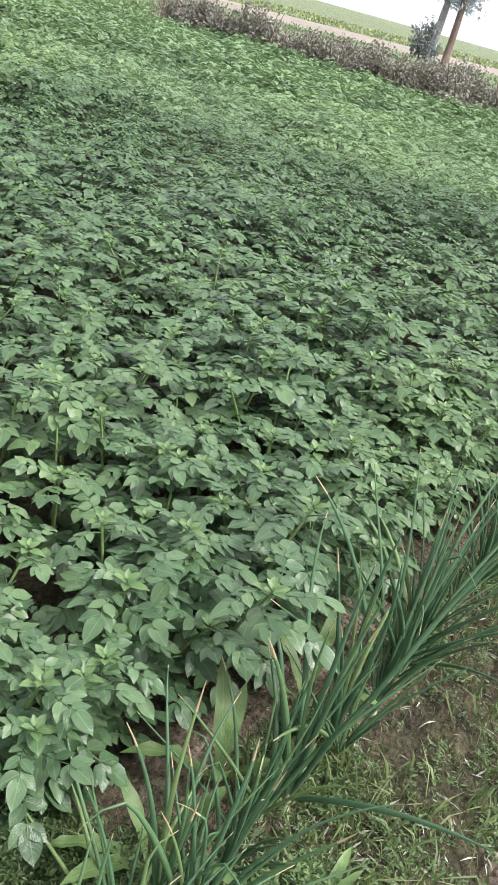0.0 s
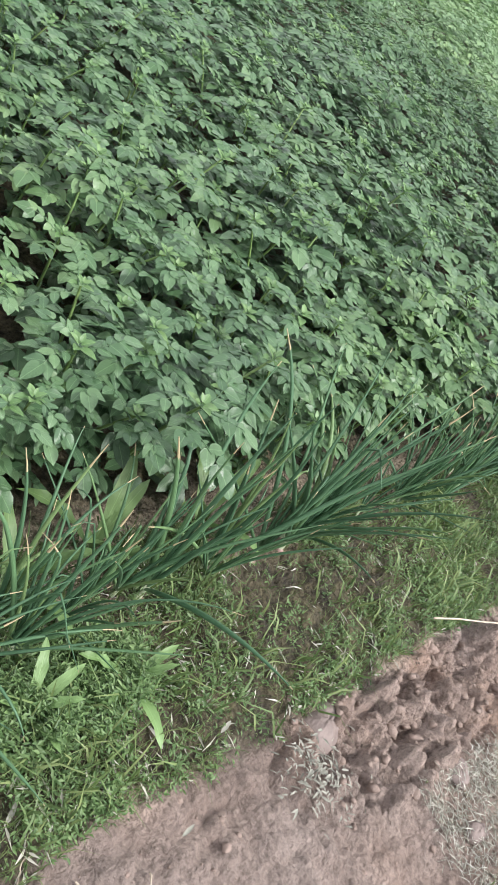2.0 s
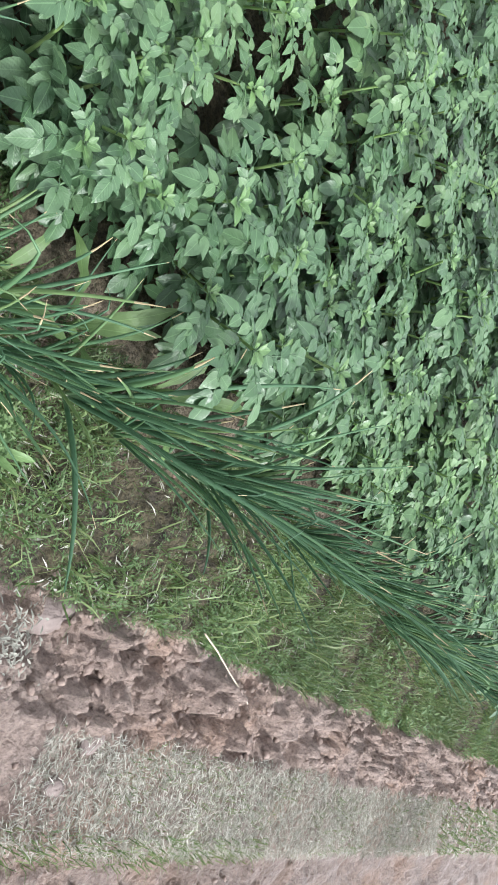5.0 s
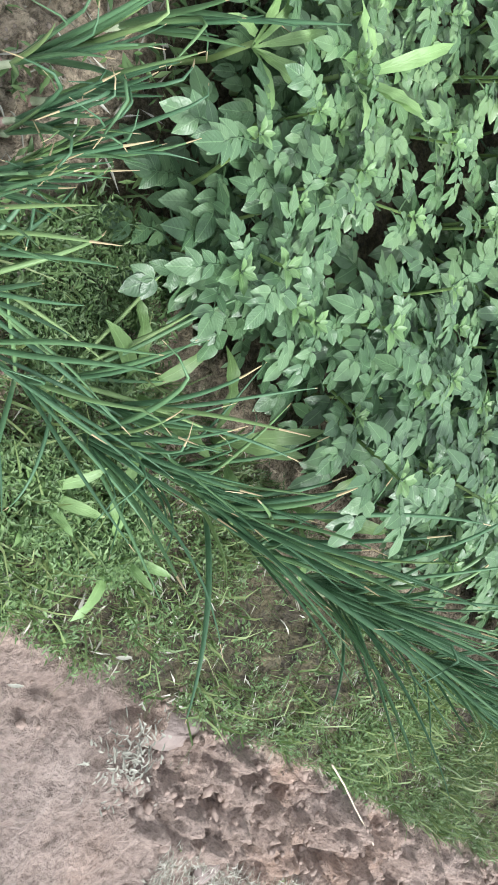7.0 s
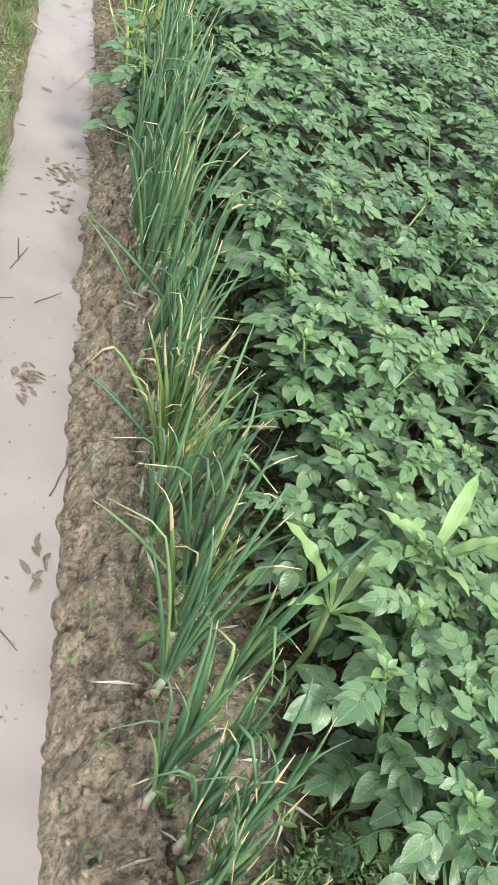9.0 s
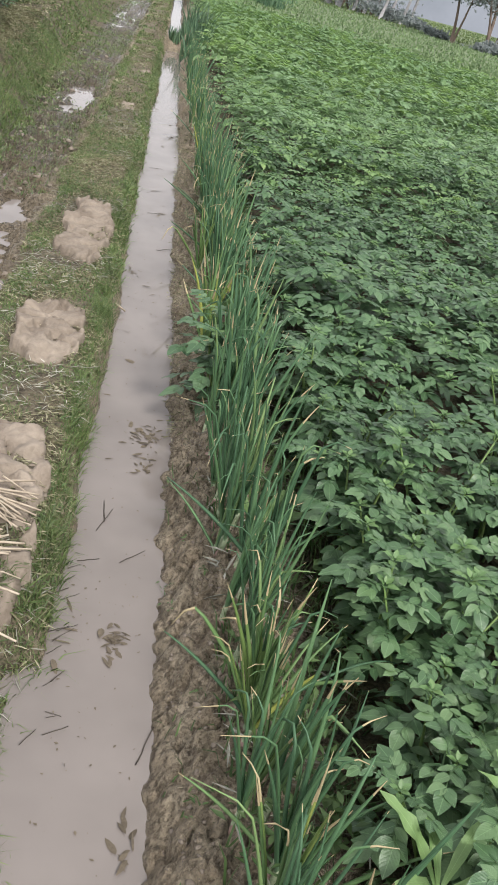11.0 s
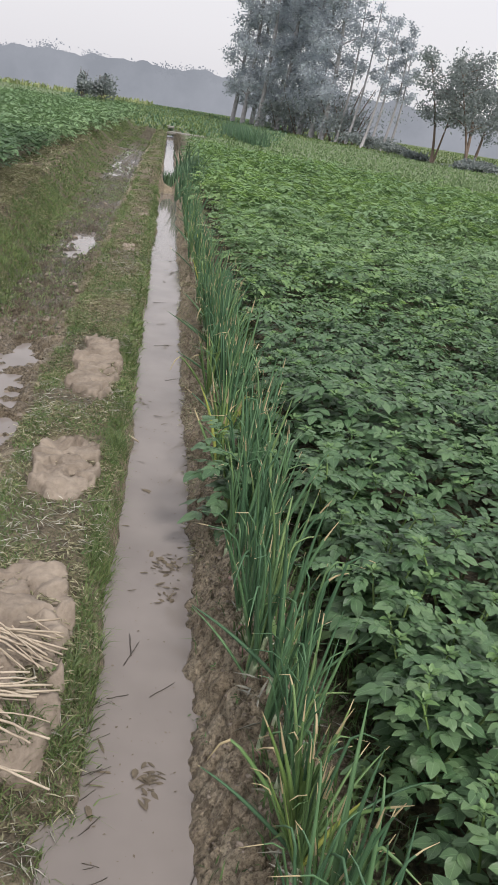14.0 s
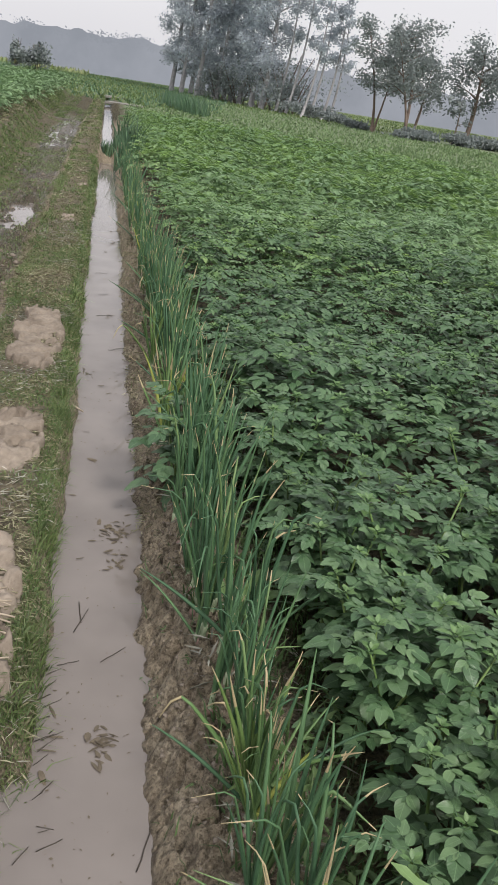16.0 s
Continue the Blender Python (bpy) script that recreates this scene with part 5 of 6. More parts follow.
stick((1.22, -0.52, 0.075), (1.58, -0.71, 0.095), 0.003, 1, "thin dry reed lying on the turned mud", M_STRAW, "reed")
stick((-1.0, 3.72, 0.02), (-0.84, 3.76, -0.085), 0.006, 2, "peeled stick lying out over the ditch water", M_STRAW)
for k, (x0, y0, x1, y1) in enumerate(((-0.82, 2.0, -0.78, 2.12), (-0.80, 2.05, -0.81, 2.16), (-0.74, 1.86, -0.67, 1.93), (-0.86, 1.84, -0.80, 1.86), (-0.72, 4.85, -0.63, 4.9), (-0.80, 5.6, -0.7, 5.63), (-0.83, 6.9, -0.72, 6.95), (-0.66, 1.15, -0.62, 1.27), (-0.77, 0.82, -0.7, 0.74))):
    stick((x0, y0, WATER_Z + 0.003), (x1, y1, WATER_Z + 0.006), 0.0015, 10 + k, "thin dark twig afloat on the ditch water", M_TWIG, "twig")

fr = np.random.default_rng(51)
for k, (px, py, L) in enumerate(((-0.81, 3.26, 0.11), (-0.75, 2.72, 0.07), (-0.72, 2.62, 0.06), (-0.70, 2.5, 0.08), (-0.76, 2.55, 0.05), (-0.68, 2.46, 0.06), (-0.85, 1.62, 0.07), (-0.87, 1.55, 0.08), (-0.84, 1.5, 0.06), (-0.88, 1.44, 0.07), (-0.80, 3.55, 0.05), (-0.84, 2.9, 0.04), (-0.78, 4.2, 0.06), (-0.70, 4.1, 0.05), (-0.80, 6.2, 0.1), (-0.74, 7.8, 0.12), (-0.70, 8.9, 0.12), (-0.83, 2.42, 0.05), (-0.76, 1.47, 0.05), (-0.72, 1.58, 0.05))):
    a = fr.uniform(0, 6.28)
    sh = Shape().add(*leaves(np.array([[px, py, WATER_Z + 0.004]]), np.array([[np.cos(a), np.sin(a), 0.03]]), np.array([[fr.normal(0, 0.1), fr.normal(0, 0.1), 1]]), L * fr.uniform(0.6, 1.0), L * fr.uniform(0.05, 0.13), fr.uniform(-0.2, 0.6), fr.uniform(-0.05, 0.25), True))
    ob = new("floating_leaf", sh.mesh("floating_leaf", M_SODDEN))
    tagged(ob, "dark sodden leaf afloat on the ditch water", "leaf", "leaves afloat on the ditch")


def sodden_heap(px, py, spread, count, seed):
    """A raft of rotten leaf scraps on the water."""
    r = np.random.default_rng(seed)
    P = np.stack([px + r.normal(0, spread * 0.5, count), py + r.normal(0, spread, count), WATER_Z + r.uniform(0.001, 0.005, count)], -1)
    D = np.stack([r.normal(0, 1, count), r.normal(0, 1, count), r.normal(0, 0.1, count)], -1)
    N = np.stack([r.normal(0, 0.25, count), r.normal(0, 0.25, count), np.ones(count)], -1)
    L = r.uniform(0.012, 0.045, count)
    W = L * r.uniform(0.07, 0.24, count)
    thing = new("leaf_raft")
    thing.location = (px, py, WATER_Z)
    for k in range(count):
        sh = Shape().add(*leaves(P[k] - np.array([px, py, WATER_Z]), D[k], N[k], L[k], W[k], 0.1, 0.03, True))
        part("leaf", sh.mesh("leaf", M_SODDEN), thing)
    return tagged(thing, "raft of sodden brown leaf scraps on the ditch water", "dead leaves", "leaf rafts on the ditch")


for k, (px, py, s, n) in enumerate(((-0.73, 1.53, 0.03, 34), (-0.68, 2.62, 0.05, 40), (-0.70, 2.42, 0.03, 16), (-0.67, 0.95, 0.03, 12), (-0.84, 4.4, 0.03, 10), (-0.68, 8.3, 0.06, 20), (-0.72, 5.6, 0.04, 10))):
    sodden_heap(px, py, s, n, 700 + k)
n = 420
wx, wy = fr.uniform(-0.87, -0.66, n), 0.6 + 12 * fr.random(n) ** 1.4
size = fr.uniform(0.003, 0.011, n) * (1 + 0.12 * wy)
specks = Shape().add(*leaves(np.stack([wx, wy, np.full(n, WATER_Z + 0.002)], -1), np.stack([fr.normal(0, 1, n), fr.normal(0, 1, n), fr.normal(0, 0.05, n)], -1), np.stack([fr.normal(0, 0.1, n), fr.normal(0, 0.1, n), np.ones(n)], -1), size, size * fr.uniform(0.1, 0.35, n), 0.1, 0.05, False))
tagged(new("floating_specks", specks.mesh("floating_specks", M_SODDEN)), "specks of dead grass afloat on the ditch water", "debris", kind="stuff")
sr = np.random.default_rng(55)
for k in range(16):
    py = 1.15 + 0.045 * k + sr.normal(0, 0.015)
    px = -0.885 + sr.normal(0, 0.01)
    stick((px, py, WATER_Z + 0.012), (px + sr.uniform(0.02, 0.055), py + sr.normal(0.025, 0.02), WATER_Z + 0.003), sr.uniform(0.0008, 0.0018), 60 + k, "dark rotten stalk lying in the shallow water", M_TWIG, "twig")

for k, (px, py, sx, sy, sz) in enumerate(((0.66, -0.56, 0.09, 0.06, 0.055), (0.92, -0.86, 0.045, 0.035, 0.02), (0.86, -0.99, 0.04, 0.03, 0.022))):
    sh = Shape().add(*blob((px, py, float(land(px, py)) - 0.1 * sz), (sx, sy, sz), 800 + k, 0.1, 10, 16, 0.4))
    tagged(new("mud_lump", sh.mesh("mud_lump", M_MUDLUMP)), "smooth lump of damp reddish mud", "mud lump", "mud lumps on the turned soil")

lit = Shape()
lr = np.random.default_rng(61)
k = 230
lit.add(*leaves(np.stack([0.5 + lr.normal(0, 0.05, k), -0.63 + lr.normal(0, 0.05, k), 0.02 + lr.uniform(0, 0.035, k)], -1), np.stack([lr.normal(0, 1, k), lr.normal(0, 1, k), lr.normal(0, 0.25, k)], -1), np.stack([lr.normal(0, 0.4, k), lr.normal(0, 0.4, k), np.ones(k)], -1), lr.uniform(0.01, 0.032, k), lr.uniform(0.001, 0.0035, k), 0.5, 0.4, True))
tagged(new("leaf_litter", lit.mesh("leaf_litter", M_LITTER)), "small heap of bleached dead leaves on the mud", "dead leaves")
for px, py, yaw, L in ((0.03, -0.41, 2.2, 0.09), (0.18, -0.4, 1.4, 0.07), (-0.2, -0.36, 0.5, 0.06), (0.33, -0.44, 0.2, 0.06), (0.12, -0.56, 0.1, 0.05)):
    sh = Shape().add(*leaves(np.array([[px, py, float(land(px, py)) + 0.02]]), np.array([[np.cos(yaw), np.sin(yaw), 0.05]]), np.array([[0.2, 0.1, 1]]), L, L * 0.09, 0.5, 0.25, True))
    tagged(new("dead_leaf", sh.mesh("dead_leaf", M_LITTER)), "bleached dead leaf lying on the verge", "leaf", "dead leaves on the verge")


def root_scrap(px, py, seed, L):
    """A pale dead root, curled on the mud."""
    r = np.random.default_rng(seed)
    t = np.linspace(0, 1, 9)
    a = r.uniform(0, 6.28) + np.cumsum(r.normal(0, 0.45, 9))
    x, y = px + np.cumsum(np.cos(a)) * L / 9, py + np.cumsum(np.sin(a)) * L / 9
    z = land(x, y) + 0.004 + 0.012 * np.sin(t * 3.1)
    sh = Shape().add(*tube(np.stack([x, y, z], -1), 0.0022 * (1.1 - 0.7 * t), 5))
    return tagged(new("dead_root", sh.mesh("dead_root", M_STRAW)), "pale dead root curled on the mud", "root", "dead roots on the mud")


rr = np.random.default_rng(67)
for k, (px, py) in enumerate(((-0.42, -0.45), (-0.33, -0.5), (-0.3, -0.42), (-0.22, -0.46), (-0.17, -0.52), (-0.1, -0.5), (-0.36, -0.56), (-0.26, -0.6), (0.02, -0.57), (-0.5, -0.4))):
    root_scrap(px, py, 300 + k, rr.uniform(0.05, 0.11))
cl = Shape().add(*tufts(lr, np.array([0.69, 0.66, 0.72]), np.array([-0.475, -0.46, -0.46]), 10, 0.018, 0.03))
tagged(new("clover_sprig", cl.mesh("clover_sprig", M_DOCK)), "bright yellow-green clover sprig at the mud's edge", "clover")


# ---- beyond the field ----
def reed_clump(px, py, height, spread, count, seed, label):
    r = np.random.default_rng(seed)
    sh = Shape()
    a = r.uniform(0, 6.28, count)
    q = spread * np.sqrt(r.random(count))
    x, y = px + q * np.cos(a), py + q * np.sin(a)
    v, t, u = blades(r, x, y, height, 0.012, 0.35)
    return tagged(new("reed_clump", sh.add(v, t, u).mesh("reed_clump", M_CLUMP)), label, "reeds", "clumps of reeds along the ditch")


reed_clump(-0.66, 15.9, 0.2, 0.2, 160, 3, "dark grass overhanging the ditch dam")
reed_clump(-0.42, 16.3, 0.6, 0.24, 130, 1, "tall blue-green clump beside the ditch dam")
reed_clump(-0.42, 14.6, 0.5, 0.22, 160, 2, "blue-green clump beside the ditch")
for k in range(8):
    reed_clump(2.2 + 0.12 * k, 46.5 - 1.0 * k, 0.7, 0.5, 160, 10 + k, "dark green reeds at the corner of the pale field")


def slab(cx, cy, cz, sx, sy, sz, yaw, label):
    bm = bmesh.new()
    bmesh.ops.create_cube(bm, size=1, matrix=Matrix.Diagonal((sx, sy, sz, 1)))
    bmesh.ops.bevel(bm, geom=bm.edges[:], offset=0.03, segments=2, affect="EDGES")
    me = bpy.data.meshes.new("plank_bridge")
    bm.to_mesh(me)
    bm.free()
    me.materials.append(M_CONCRETE)
    ob = new("plank_bridge", me)
    ob.matrix_basis = pose(cx, cy, cz, 0, 0, yaw)
    return tagged(ob, label, "bridge")


slab(0.0, 39.6, -0.015, 1.7, 1.2, 0.1, -8, "weathered grey slab bridging the ditch")
slab(-0.6, 46.5, -0.015, 1.7, 1.6, 0.1, -8, "pale weathered slab bridging the ditch")


def tree(name, px, py, height, radius, lean, crown_from, spread, count, leaf, material, bark, seed, label, limbs=9, forks=1, droop=0.3, category="tree"):
    """A tree: tapered trunk, limbs and a ragged crown of many small leaves in clumps at the limbs' ends."""
    r = np.random.default_rng(seed)
    thing = new(name)
    thing.location = (px, py, 0)
    tips = []
    for f in range(forks):
        t = np.linspace(0, 1, 9)
        a = r.uniform(0, 6.28)
        side = (0.0 if forks == 1 else 0.22) * height * t ** 1.2
        trunk = np.stack([lean[0] * t * height + side * np.cos(a + f * 3) + 0.02 * height * np.sin(t * 4 + f), lean[1] * t * height + side * np.sin(a + f * 3), t * height * (0.95 if f == 0 else r.uniform(0.75, 0.95))], -1)
        sh = Shape().add(*tube(trunk, radius * np.interp(t, [0, 0.08, 1], [1.25, 1.0, 0.15]) * (1 if f == 0 else 0.75), 8))
        part("trunk", sh.mesh("trunk", bark), thing)
        for k in range(limbs):
            at = crown_from + (1 - crown_from) * (k + r.random() * 0.8) / limbs
            p = np.array([np.interp(at, t, trunk[:, c]) for c in range(3)])
            b = k * 2.4 + r.uniform(-0.5, 0.5)
            reach = spread * (1.15 - 0.75 * abs(at - crown_from - 0.25)) * r.uniform(0.6, 1.15)
            s = np.linspace(0, 1, 5)
            limb = p + np.stack([np.cos(b) * reach * s, np.sin(b) * reach * s, reach * (0.75 * s - 0.3 * s * s)], -1)
            sh = Shape().add(*tube(limb, radius * 0.32 * (1.1 - s * 0.9), 5, cap=False))
            part("limb", sh.mesh("limb", bark), thing)
            for c in (0.45, 0.75, 1.0):
                tips.append(p + (limb[-1] - p) * c + r.normal(0, 0.12 * spread, 3))
        tips.append(trunk[-1])
    tips = np.array(tips)
    which = r.integers(len(tips), size=count)
    puff = r.normal(0, 1, (count, 3)) * np.array([0.2, 0.2, 0.17]) * spread
    P = tips[which] + puff
    D = np.stack([r.normal(0, 1, count), r.normal(0, 1, count), r.normal(-droop, 0.6, count)], -1)
    N = r.normal(0, 1, (count, 3))
    L = leaf * r.uniform(0.6, 1.5, count)
    sh = Shape().add(*leaves(P, D, N, L, L * 0.28, 0.2, 0.1, False))
    part("crown", sh.mesh("crown", material), thing)
    return tagged(thing, label, category, "trees along the far field edge")


TALL = "tall slender eucalyptus, foliage coloured blue-grey for haze"
tr = np.random.default_rng(71)
for px, py, h in ((4.9, 87, 21), (5.6, 84, 23), (6.6, 80, 22), (7.6, 86, 24), (8.2, 79, 22), (9.2, 82, 23), (9.4, 79, 21), (9.9, 77, 20), (10.3, 73, 17), (10.8, 71, 15.5), (6.8, 88, 23), (8.9, 88, 24)):
    tree("eucalyptus_tree", px, py, h, 0.2, (tr.normal(0, 0.015), 0), 0.06, 1.8, 11000, 0.19, M_TREE_HAZED, M_BARK, int(tr.integers(9999)), TALL, 20)
for px, py, h, ln in ((11.7, 69.5, 11.5, 0.06), (12.2, 68, 11.0, 0.10), (13.0, 66, 8.5, 0.12), (13.8, 67, 9.0, 0.08), (14.6, 66.5, 8.0, 0.10), (15.4, 67.5, 8.5, 0.05)):
    tree("eucalyptus_tree", px, py, h, 0.10, (ln, 0), 0.42, 0.85, 1300, 0.17, M_TREE_HAZED, M_BARK, int(tr.integers(9999)), "thin leaning eucalyptus, sparse foliage coloured pale for haze", 8)
BROAD = "broad-crowned dark tree at the field's edge, leaves greyed for haze"
tree("broadleaf_tree", 15.3, 55.5, 6.0, 0.09, (0.02, 0), 0.36, 1.35, 4200, 0.17, M_TREE_DARK_HAZED, M_BARK_BROWN, 1, BROAD, 8, 2)
tree("broadleaf_tree", 16.6, 53.2, 6.4, 0.11, (0.03, 0), 0.36, 1.5, 4600, 0.17, M_TREE_DARK_HAZED, M_BARK_BROWN, 2, BROAD, 9, 2)
tree("broadleaf_tree", 18.2, 56.5, 4.6, 0.1, (0.12, 0), 0.45, 1.2, 2600, 0.18, M_TREE_DARK_HAZED, M_BARK_BROWN, 3, BROAD, 7)
tree("broadleaf_tree", 22.2, 57.5, 5.8, 0.17, (0.03, 0), 0.38, 1.8, 3400, 0.19, M_TREE_DARK_HAZED, M_BARK_BROWN, 4, BROAD, 8)
tree("broadleaf_tree", 25.2, 56.0, 6.0, 0.17, (0.0, 0), 0.38, 1.9, 3400, 0.19, M_TREE_DARK_HAZED, M_BARK_BROWN, 5, BROAD, 8)
tree("young_tree", 20.2, 54.5, 2.6, 0.06, (0.05, 0), 0.4, 0.7, 220, 0.26, M_TREE_DARK_HAZED, M_BARK_BROWN, 6, "thin young tree at the field's edge", 5)
tree("eucalyptus_tree", 38.6, 13.2, 10.5, 0.15, (0.0, 0.02), 0.2, 1.5, 5000, 0.2, M_TREE_HAZED, M_BARK_BROWN, 7, "tall eucalyptus with a red-brown trunk beyond the hedge", 9)
tree("eucalyptus_tree", 38.9, 14.1, 10.0, 0.17, (0.0, -0.02), 0.22, 1.5, 4600, 0.2, M_TREE_HAZED, M_BARK, 8, "tall eucalyptus with a pale grey trunk beyond the hedge", 8)


def bush(px, py, sx, sy, sz, count, leaf, material, seed, label, group):
    """A rounded bush: a few stems and a ragged mass of leaves down to the ground."""
    r = np.random.default_rng(seed)
    thing = new("bush")
    thing.location = (px, py, float(land(px, py)))
    for k in range(4):
        a = k * 1.6 + r.uniform(0, 1)
        sh = Shape().add(*tube([(0.1 * sx * np.cos(a), 0.1 * sy * np.sin(a), 0), (0.3 * sx * np.cos(a), 0.3 * sy * np.sin(a), 0.5 * sz), (0.5 * sx * np.cos(a), 0.5 * sy * np.sin(a), 0.95 * sz)], [0.02 * sz, 0.014 * sz, 0.005 * sz], 5, cap=False))
        part("stem", sh.mesh("stem", M_BARK_BROWN), thing)
    c = r.normal(0, 1, (14, 3))
    c = unit(c) * r.random((14, 1)) ** 0.4
    P = c[r.integers(14, size=count)] * 0.75 + r.normal(0, 0.2, (count, 3))
    P = P * np.array([sx, sy, sz * 0.5]) + np.array([0, 0, sz * 0.5])
    P[:, 2] = np.maximum(P[:, 2], 0.04)
    L = leaf * r.uniform(0.6, 1.4, count)
    sh = Shape().add(*leaves(P, r.normal(0, 1, (count, 3)) + np.array([0, 0, 0.2]), r.normal(0, 0.7, (count, 3)) + np.array([0, 0, 0.7]), L, L * 0.3, 0.2, 0.15, False))
    part("leaves", sh.mesh("leaves", material), thing)
    return tagged(thing, label, "bush", group)


first = bush(15.3, 10.3, 0.75, 0.6, 1.0, 3600, 0.06, M_HEDGE, 1, "dusty purplish-grey bush of the field hedge", "bushes of the field hedge")
second = bush(15.9, 10.4, 0.7, 0.65, 0.9, 3400, 0.06, M_HEDGE, 2, "dusty purplish-grey bush of the field hedge", "bushes of the field hedge")
hr = np.random.default_rng(81)
yy = 10.7
while yy > -7:
    for row in (0, 1):
        px = 14.85 + 0.29 * (10.8 - yy) + 0.75 * row + hr.normal(0, 0.1)
        ob = copy_thing(first if hr.random() < 0.5 else second, pose(px, yy + hr.normal(0, 0.1), 0, 0, 0, hr.uniform(0, 360)))
        s = hr.uniform(0.85, 1.15)
        ob.scale = (s, s, s)
    yy -= 0.8
bush(37.6, 13.9, 0.8, 0.8, 1.7, 900, 0.16, M_TREE_DARK_HAZED, 3, "dark scrubby bush beside the tree trunk", "bushes beyond the field")
bush(-7.3, 90, 1.7, 1.4, 2.3, 1500, 0.3, M_TREE_DARK_HAZED, 4, "dark round bush at the far edge of the field", "bushes beyond the field")
bush(-9.0, 88, 0.9, 0.9, 2.6, 400, 0.3, M_TREE_DARK_HAZED, 5, "dark scrubby bush at the far edge of the field", "bushes beyond the field")
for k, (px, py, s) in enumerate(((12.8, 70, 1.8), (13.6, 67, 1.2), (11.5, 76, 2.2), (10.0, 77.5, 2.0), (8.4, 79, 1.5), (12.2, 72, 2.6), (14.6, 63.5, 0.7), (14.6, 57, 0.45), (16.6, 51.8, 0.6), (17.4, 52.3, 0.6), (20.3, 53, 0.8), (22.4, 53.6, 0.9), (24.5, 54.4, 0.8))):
    bush(px, py, 1.9 * s, 1.2 * s, (1.7 if s > 1.4 else 0.9) * s, 1500, 0.2, M_TREE_DARK_HAZED, 20 + k, "dark undergrowth along the tree line", "bushes beyond the field")


def stalk_sheaf(px, py, seed):
    """Upright dry stalks leaned together."""
    r = np.random.default_rng(seed)
    thing = new("stalk_sheaf")
    thing.location = (px, py, 0)
    for k in range(26):
        a, q = r.uniform(0, 6.28), 0.3 * math.sqrt(r.random())
        sh = Shape().add(*stalk((q * np.cos(a), q * np.sin(a), 0), (0.7 * q * np.cos(a) + r.normal(0, 0.08), 0.7 * q * np.sin(a) + r.normal(0, 0.08), r.uniform(1.2, 1.9)), r.uniform(0.018, 0.035), seed * 90 + k, 5))
        part("stalk", sh.mesh("stalk", M_STRAW), thing)
    return tagged(thing, "sheaf of dry straw-coloured stalks stood upright", "straw")


stalk_sheaf(15.6, 11.5, 1)


def lane():
    """The pale dirt lane on its low bank across the fields."""
    t = np.linspace(-10, 140, 50)
    d, n = np.array([0.894, -0.447]), np.array([0.447, 0.894])
    mid = np.array([45.0, 22.0])
    v = []
    for q in t:
        c = mid + d * q + n * 0.5 * math.sin(q * 0.11)
        for off, z in ((-2.6, -0.05), (-1.3, 0.2), (1.2, 0.22), (2.6, -0.05)):
            v.append([*(c + n * off), z])
    tri = []
    for q in range(len(t) - 1):
        for c in range(3):
            b = q * 4 + c
            tri += [(b, b + 5, b + 1), (b, b + 4, b + 5)]
    return tagged(new("road_lane", fast_mesh("road_lane", v, tri, None, M_LANE)), "pale dirt lane across the fields", "lane", kind="structure")


lane()


def far_blades(n, keep, x0, x1, y0, y1, height, width, material, name, label, category):
    px, py = spots(n, x0, x1, y0, y1, keep)
    v, t, u = blades(gr, px, py, height, width, 0.8)
    return tagged(new(name, fast_mesh(name, v, t, u, material)), label, category, kind="stuff")


far_blades(120000, lambda x, y: (y > 26.3 - 0.73 * x) & (x > 0.1) & (y < 88 - 1.9 * x) & (gr.random(len(x)) < 600 / (y * y + 100)), -0.2, 24, 10, 88, 0.11, 0.03, M_CROP, "pale_crop", "short pale green crop in the next field", "crop")
far_blades(26000, lambda x, y: gr.random(len(x)) < 1200 / (y * y + 100), -30, -2.6, 44, 110, 0.14, 0.05, M_CROP, "far_crop", "green crop in the neighbouring field", "crop")
far_blades(14000, lambda x, y: np.abs(y - 104 + 0.35 * x) < 3, -60, -3, 90, 130, 0.55, 0.09, M_MUSTARD, "mustard_strip", "strip of yellow mustard in bloom", "mustard")
far_blades(34000, lambda x, y: (x > 16.2 + 0.29 * (10.8 - y)) & (gr.random(len(x)) < 900 / (x * x + 100)), 15, 70, -14, 45, 0.13, 0.04, M_CROP, "hedge_crop", "green crop in the field beyond the hedge", "crop")
far_blades(24000, lambda x, y: (0.447 * x + 0.894 * y > 47) & (0.447 * x + 0.894 * y < 66), 30, 130, -40, 60, 0.2, 0.09, M_MUSTARD, "mustard_field", "yellow-green mustard beyond the lane", "mustard")


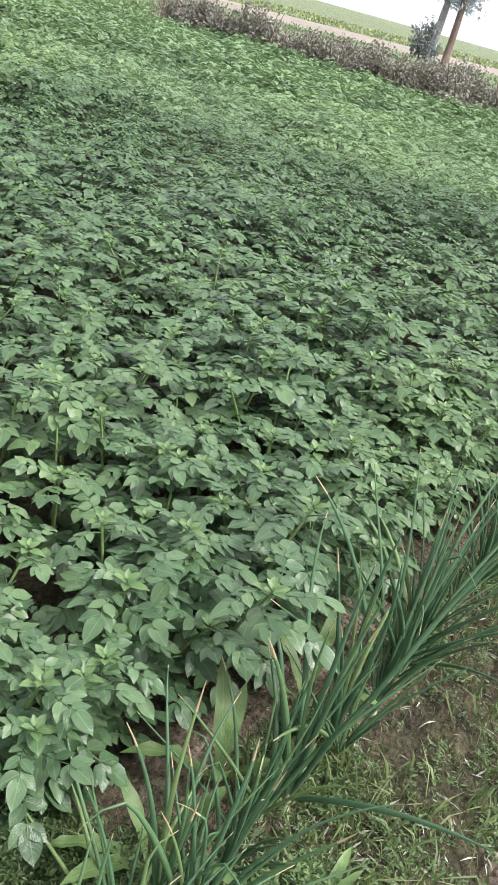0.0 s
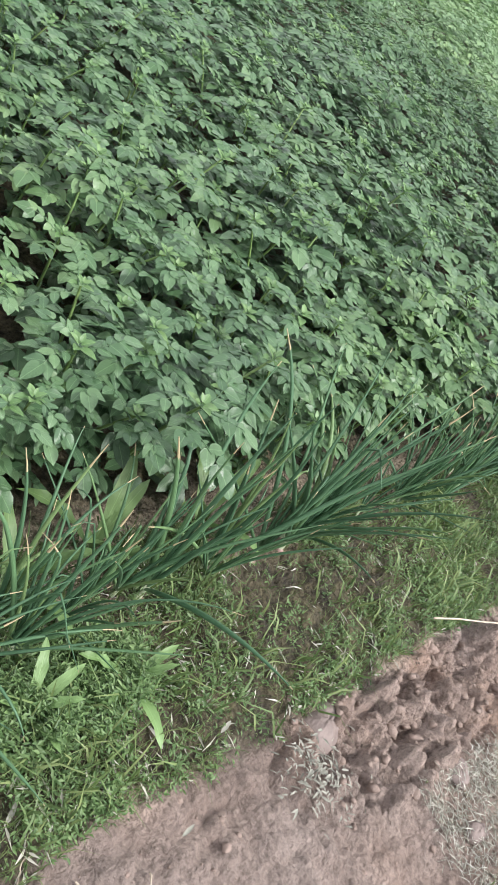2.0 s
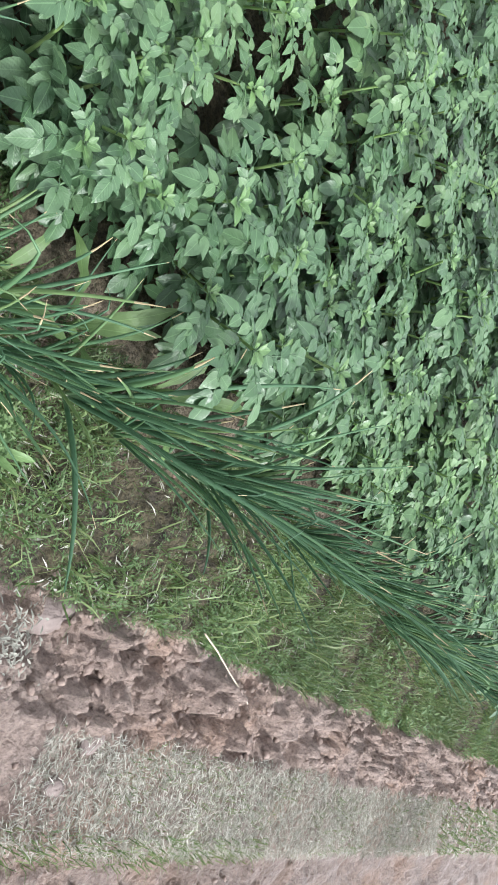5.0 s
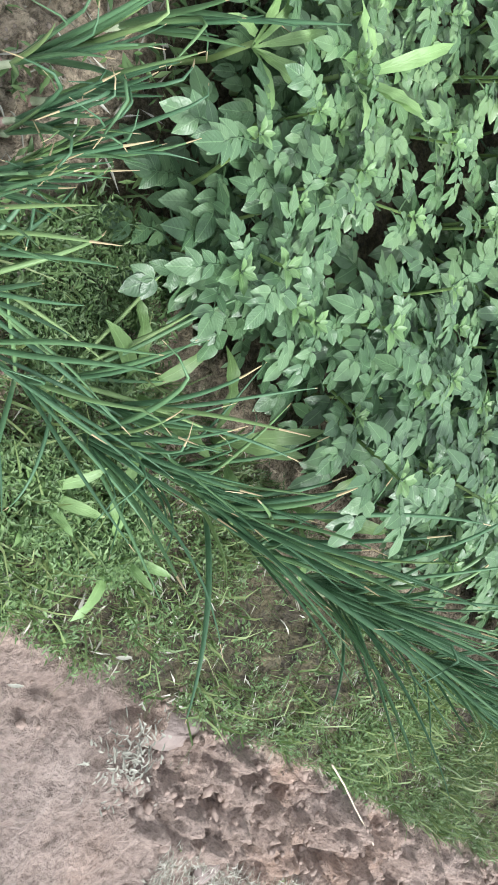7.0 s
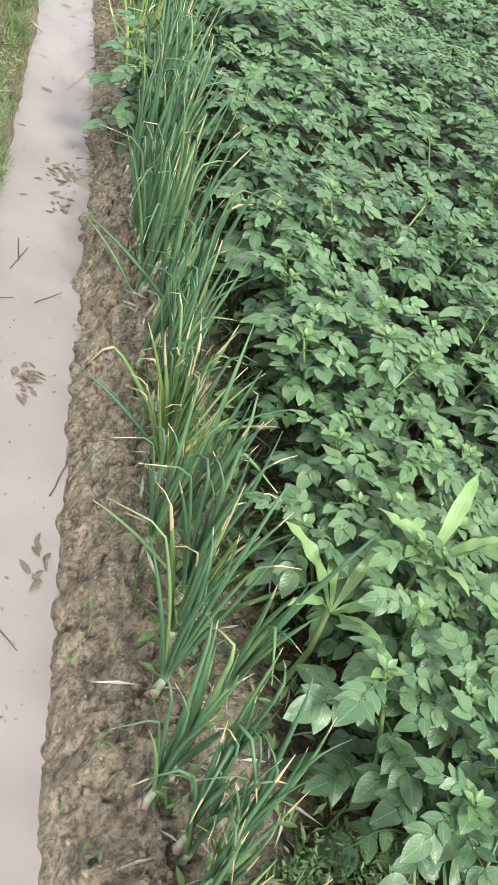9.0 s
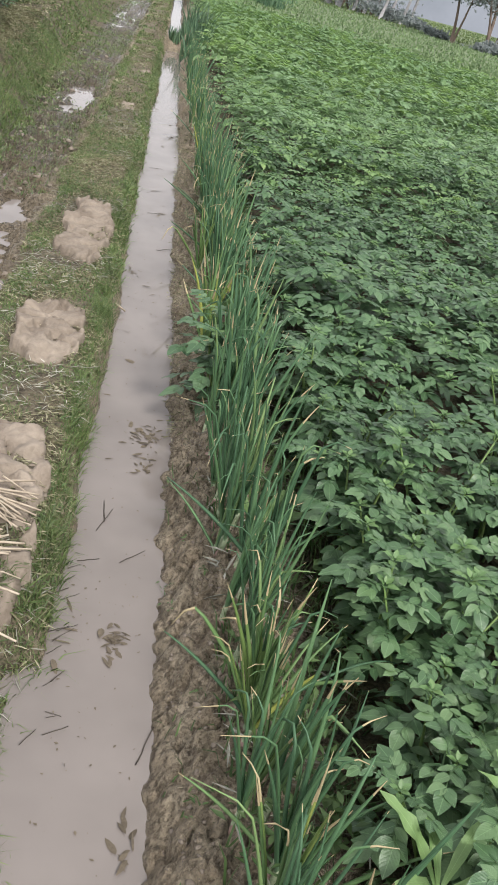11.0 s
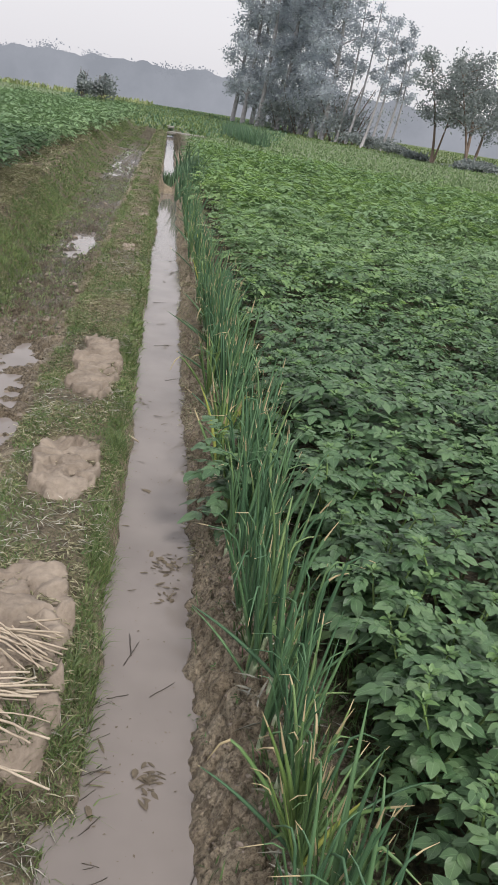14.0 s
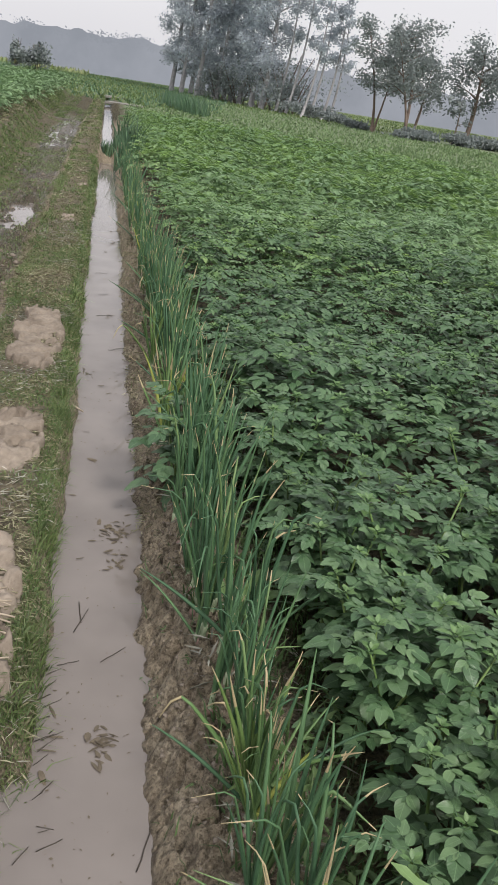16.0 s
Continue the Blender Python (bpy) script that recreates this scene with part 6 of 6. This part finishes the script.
far_blades(9000, lambda x, y: np.abs(x + 0.2) < 3 + 0.12 * (y - 40), -9, 9, 41, 112, 0.17, 0.04, M_GRASS, "rough_grass", "tall rough grass and weeds beyond the ditch", "grass")
far_blades(9000, lambda x, y: np.abs(x + 0.2) < 4 + 0.14 * (y - 40), -12, 12, 41, 118, 0.17, 0.04, M_CLUMP, "rough_grass", "dark green weeds beyond the ditch", "grass")
far_blades(9000, lambda x, y: y > 62 - 0.2 * x, 8, 45, 50, 115, 0.17, 0.05, M_GRASS, "rough_grass", "rough grass behind the tree line", "grass")


def far_woods():
    """The belt of woods at the horizon, as one backdrop with a ragged top."""
    r = np.random.default_rng(91)
    sh = Shape()
    n = 900
    a = np.linspace(radians(-75), radians(140), n)
    near = step(1.0, 0.6, a)
    dist = 300 - 175 * near + 12 * np.sin(a * 5)
    scale = dist / 300
    top = scale * (11.4 + 2.4 * fbm(a * 30, a * 0, 0.35, 3, 3) + 1.8 * fbm(a * 30, a * 0, 2.6, 5, 5) - 3.0 * step(0.2, 1.2, a))
    x, y = dist * np.sin(a), dist * np.cos(a)
    v = np.concatenate([np.stack([x, y, 0 * x - 1], -1), np.stack([x, y, top], -1)])
    i = np.arange(n - 1)
    sh.add(v, np.concatenate([np.stack([i, i + 1, i + 1 + n], -1), np.stack([i, i + 1 + n, i + n], -1)]), np.zeros((2 * n, 2)))
    k, crowns = 40000, 420
    c = r.uniform(radians(-75), radians(140), crowns)
    tall_one = r.random(crowns) ** 3
    q = r.integers(crowns, size=k)
    s = np.interp(c[q], a, scale)
    b = c[q] + r.normal(0, 1, k) * (1.4 + 0.9 * tall_one[q]) / 300 * (1 + 0.5 * np.sin(9 * q))
    P = np.stack([(np.interp(b, a, dist) - 2) * np.sin(b), (np.interp(b, a, dist) - 2) * np.cos(b), np.interp(c[q], a, top) + s * (-1.5 + 3.6 * tall_one[q] * r.random(k) ** 0.7 + r.normal(0, 0.5, k))], -1)
    L = s * r.uniform(0.3, 0.9, k)
    sh.add(*leaves(P, r.normal(0, 1, (k, 3)) + np.array([0, 0, 0.4]), r.normal(0, 1, (k, 3)), L, L * 0.35, 0.2, 0.1, False))
    return tagged(new("backdrop_woods", sh.mesh("backdrop_woods", M_HAZE)), "distant belt of woods, its haze a painted grey glow", "woods", kind="structure")


far_woods()
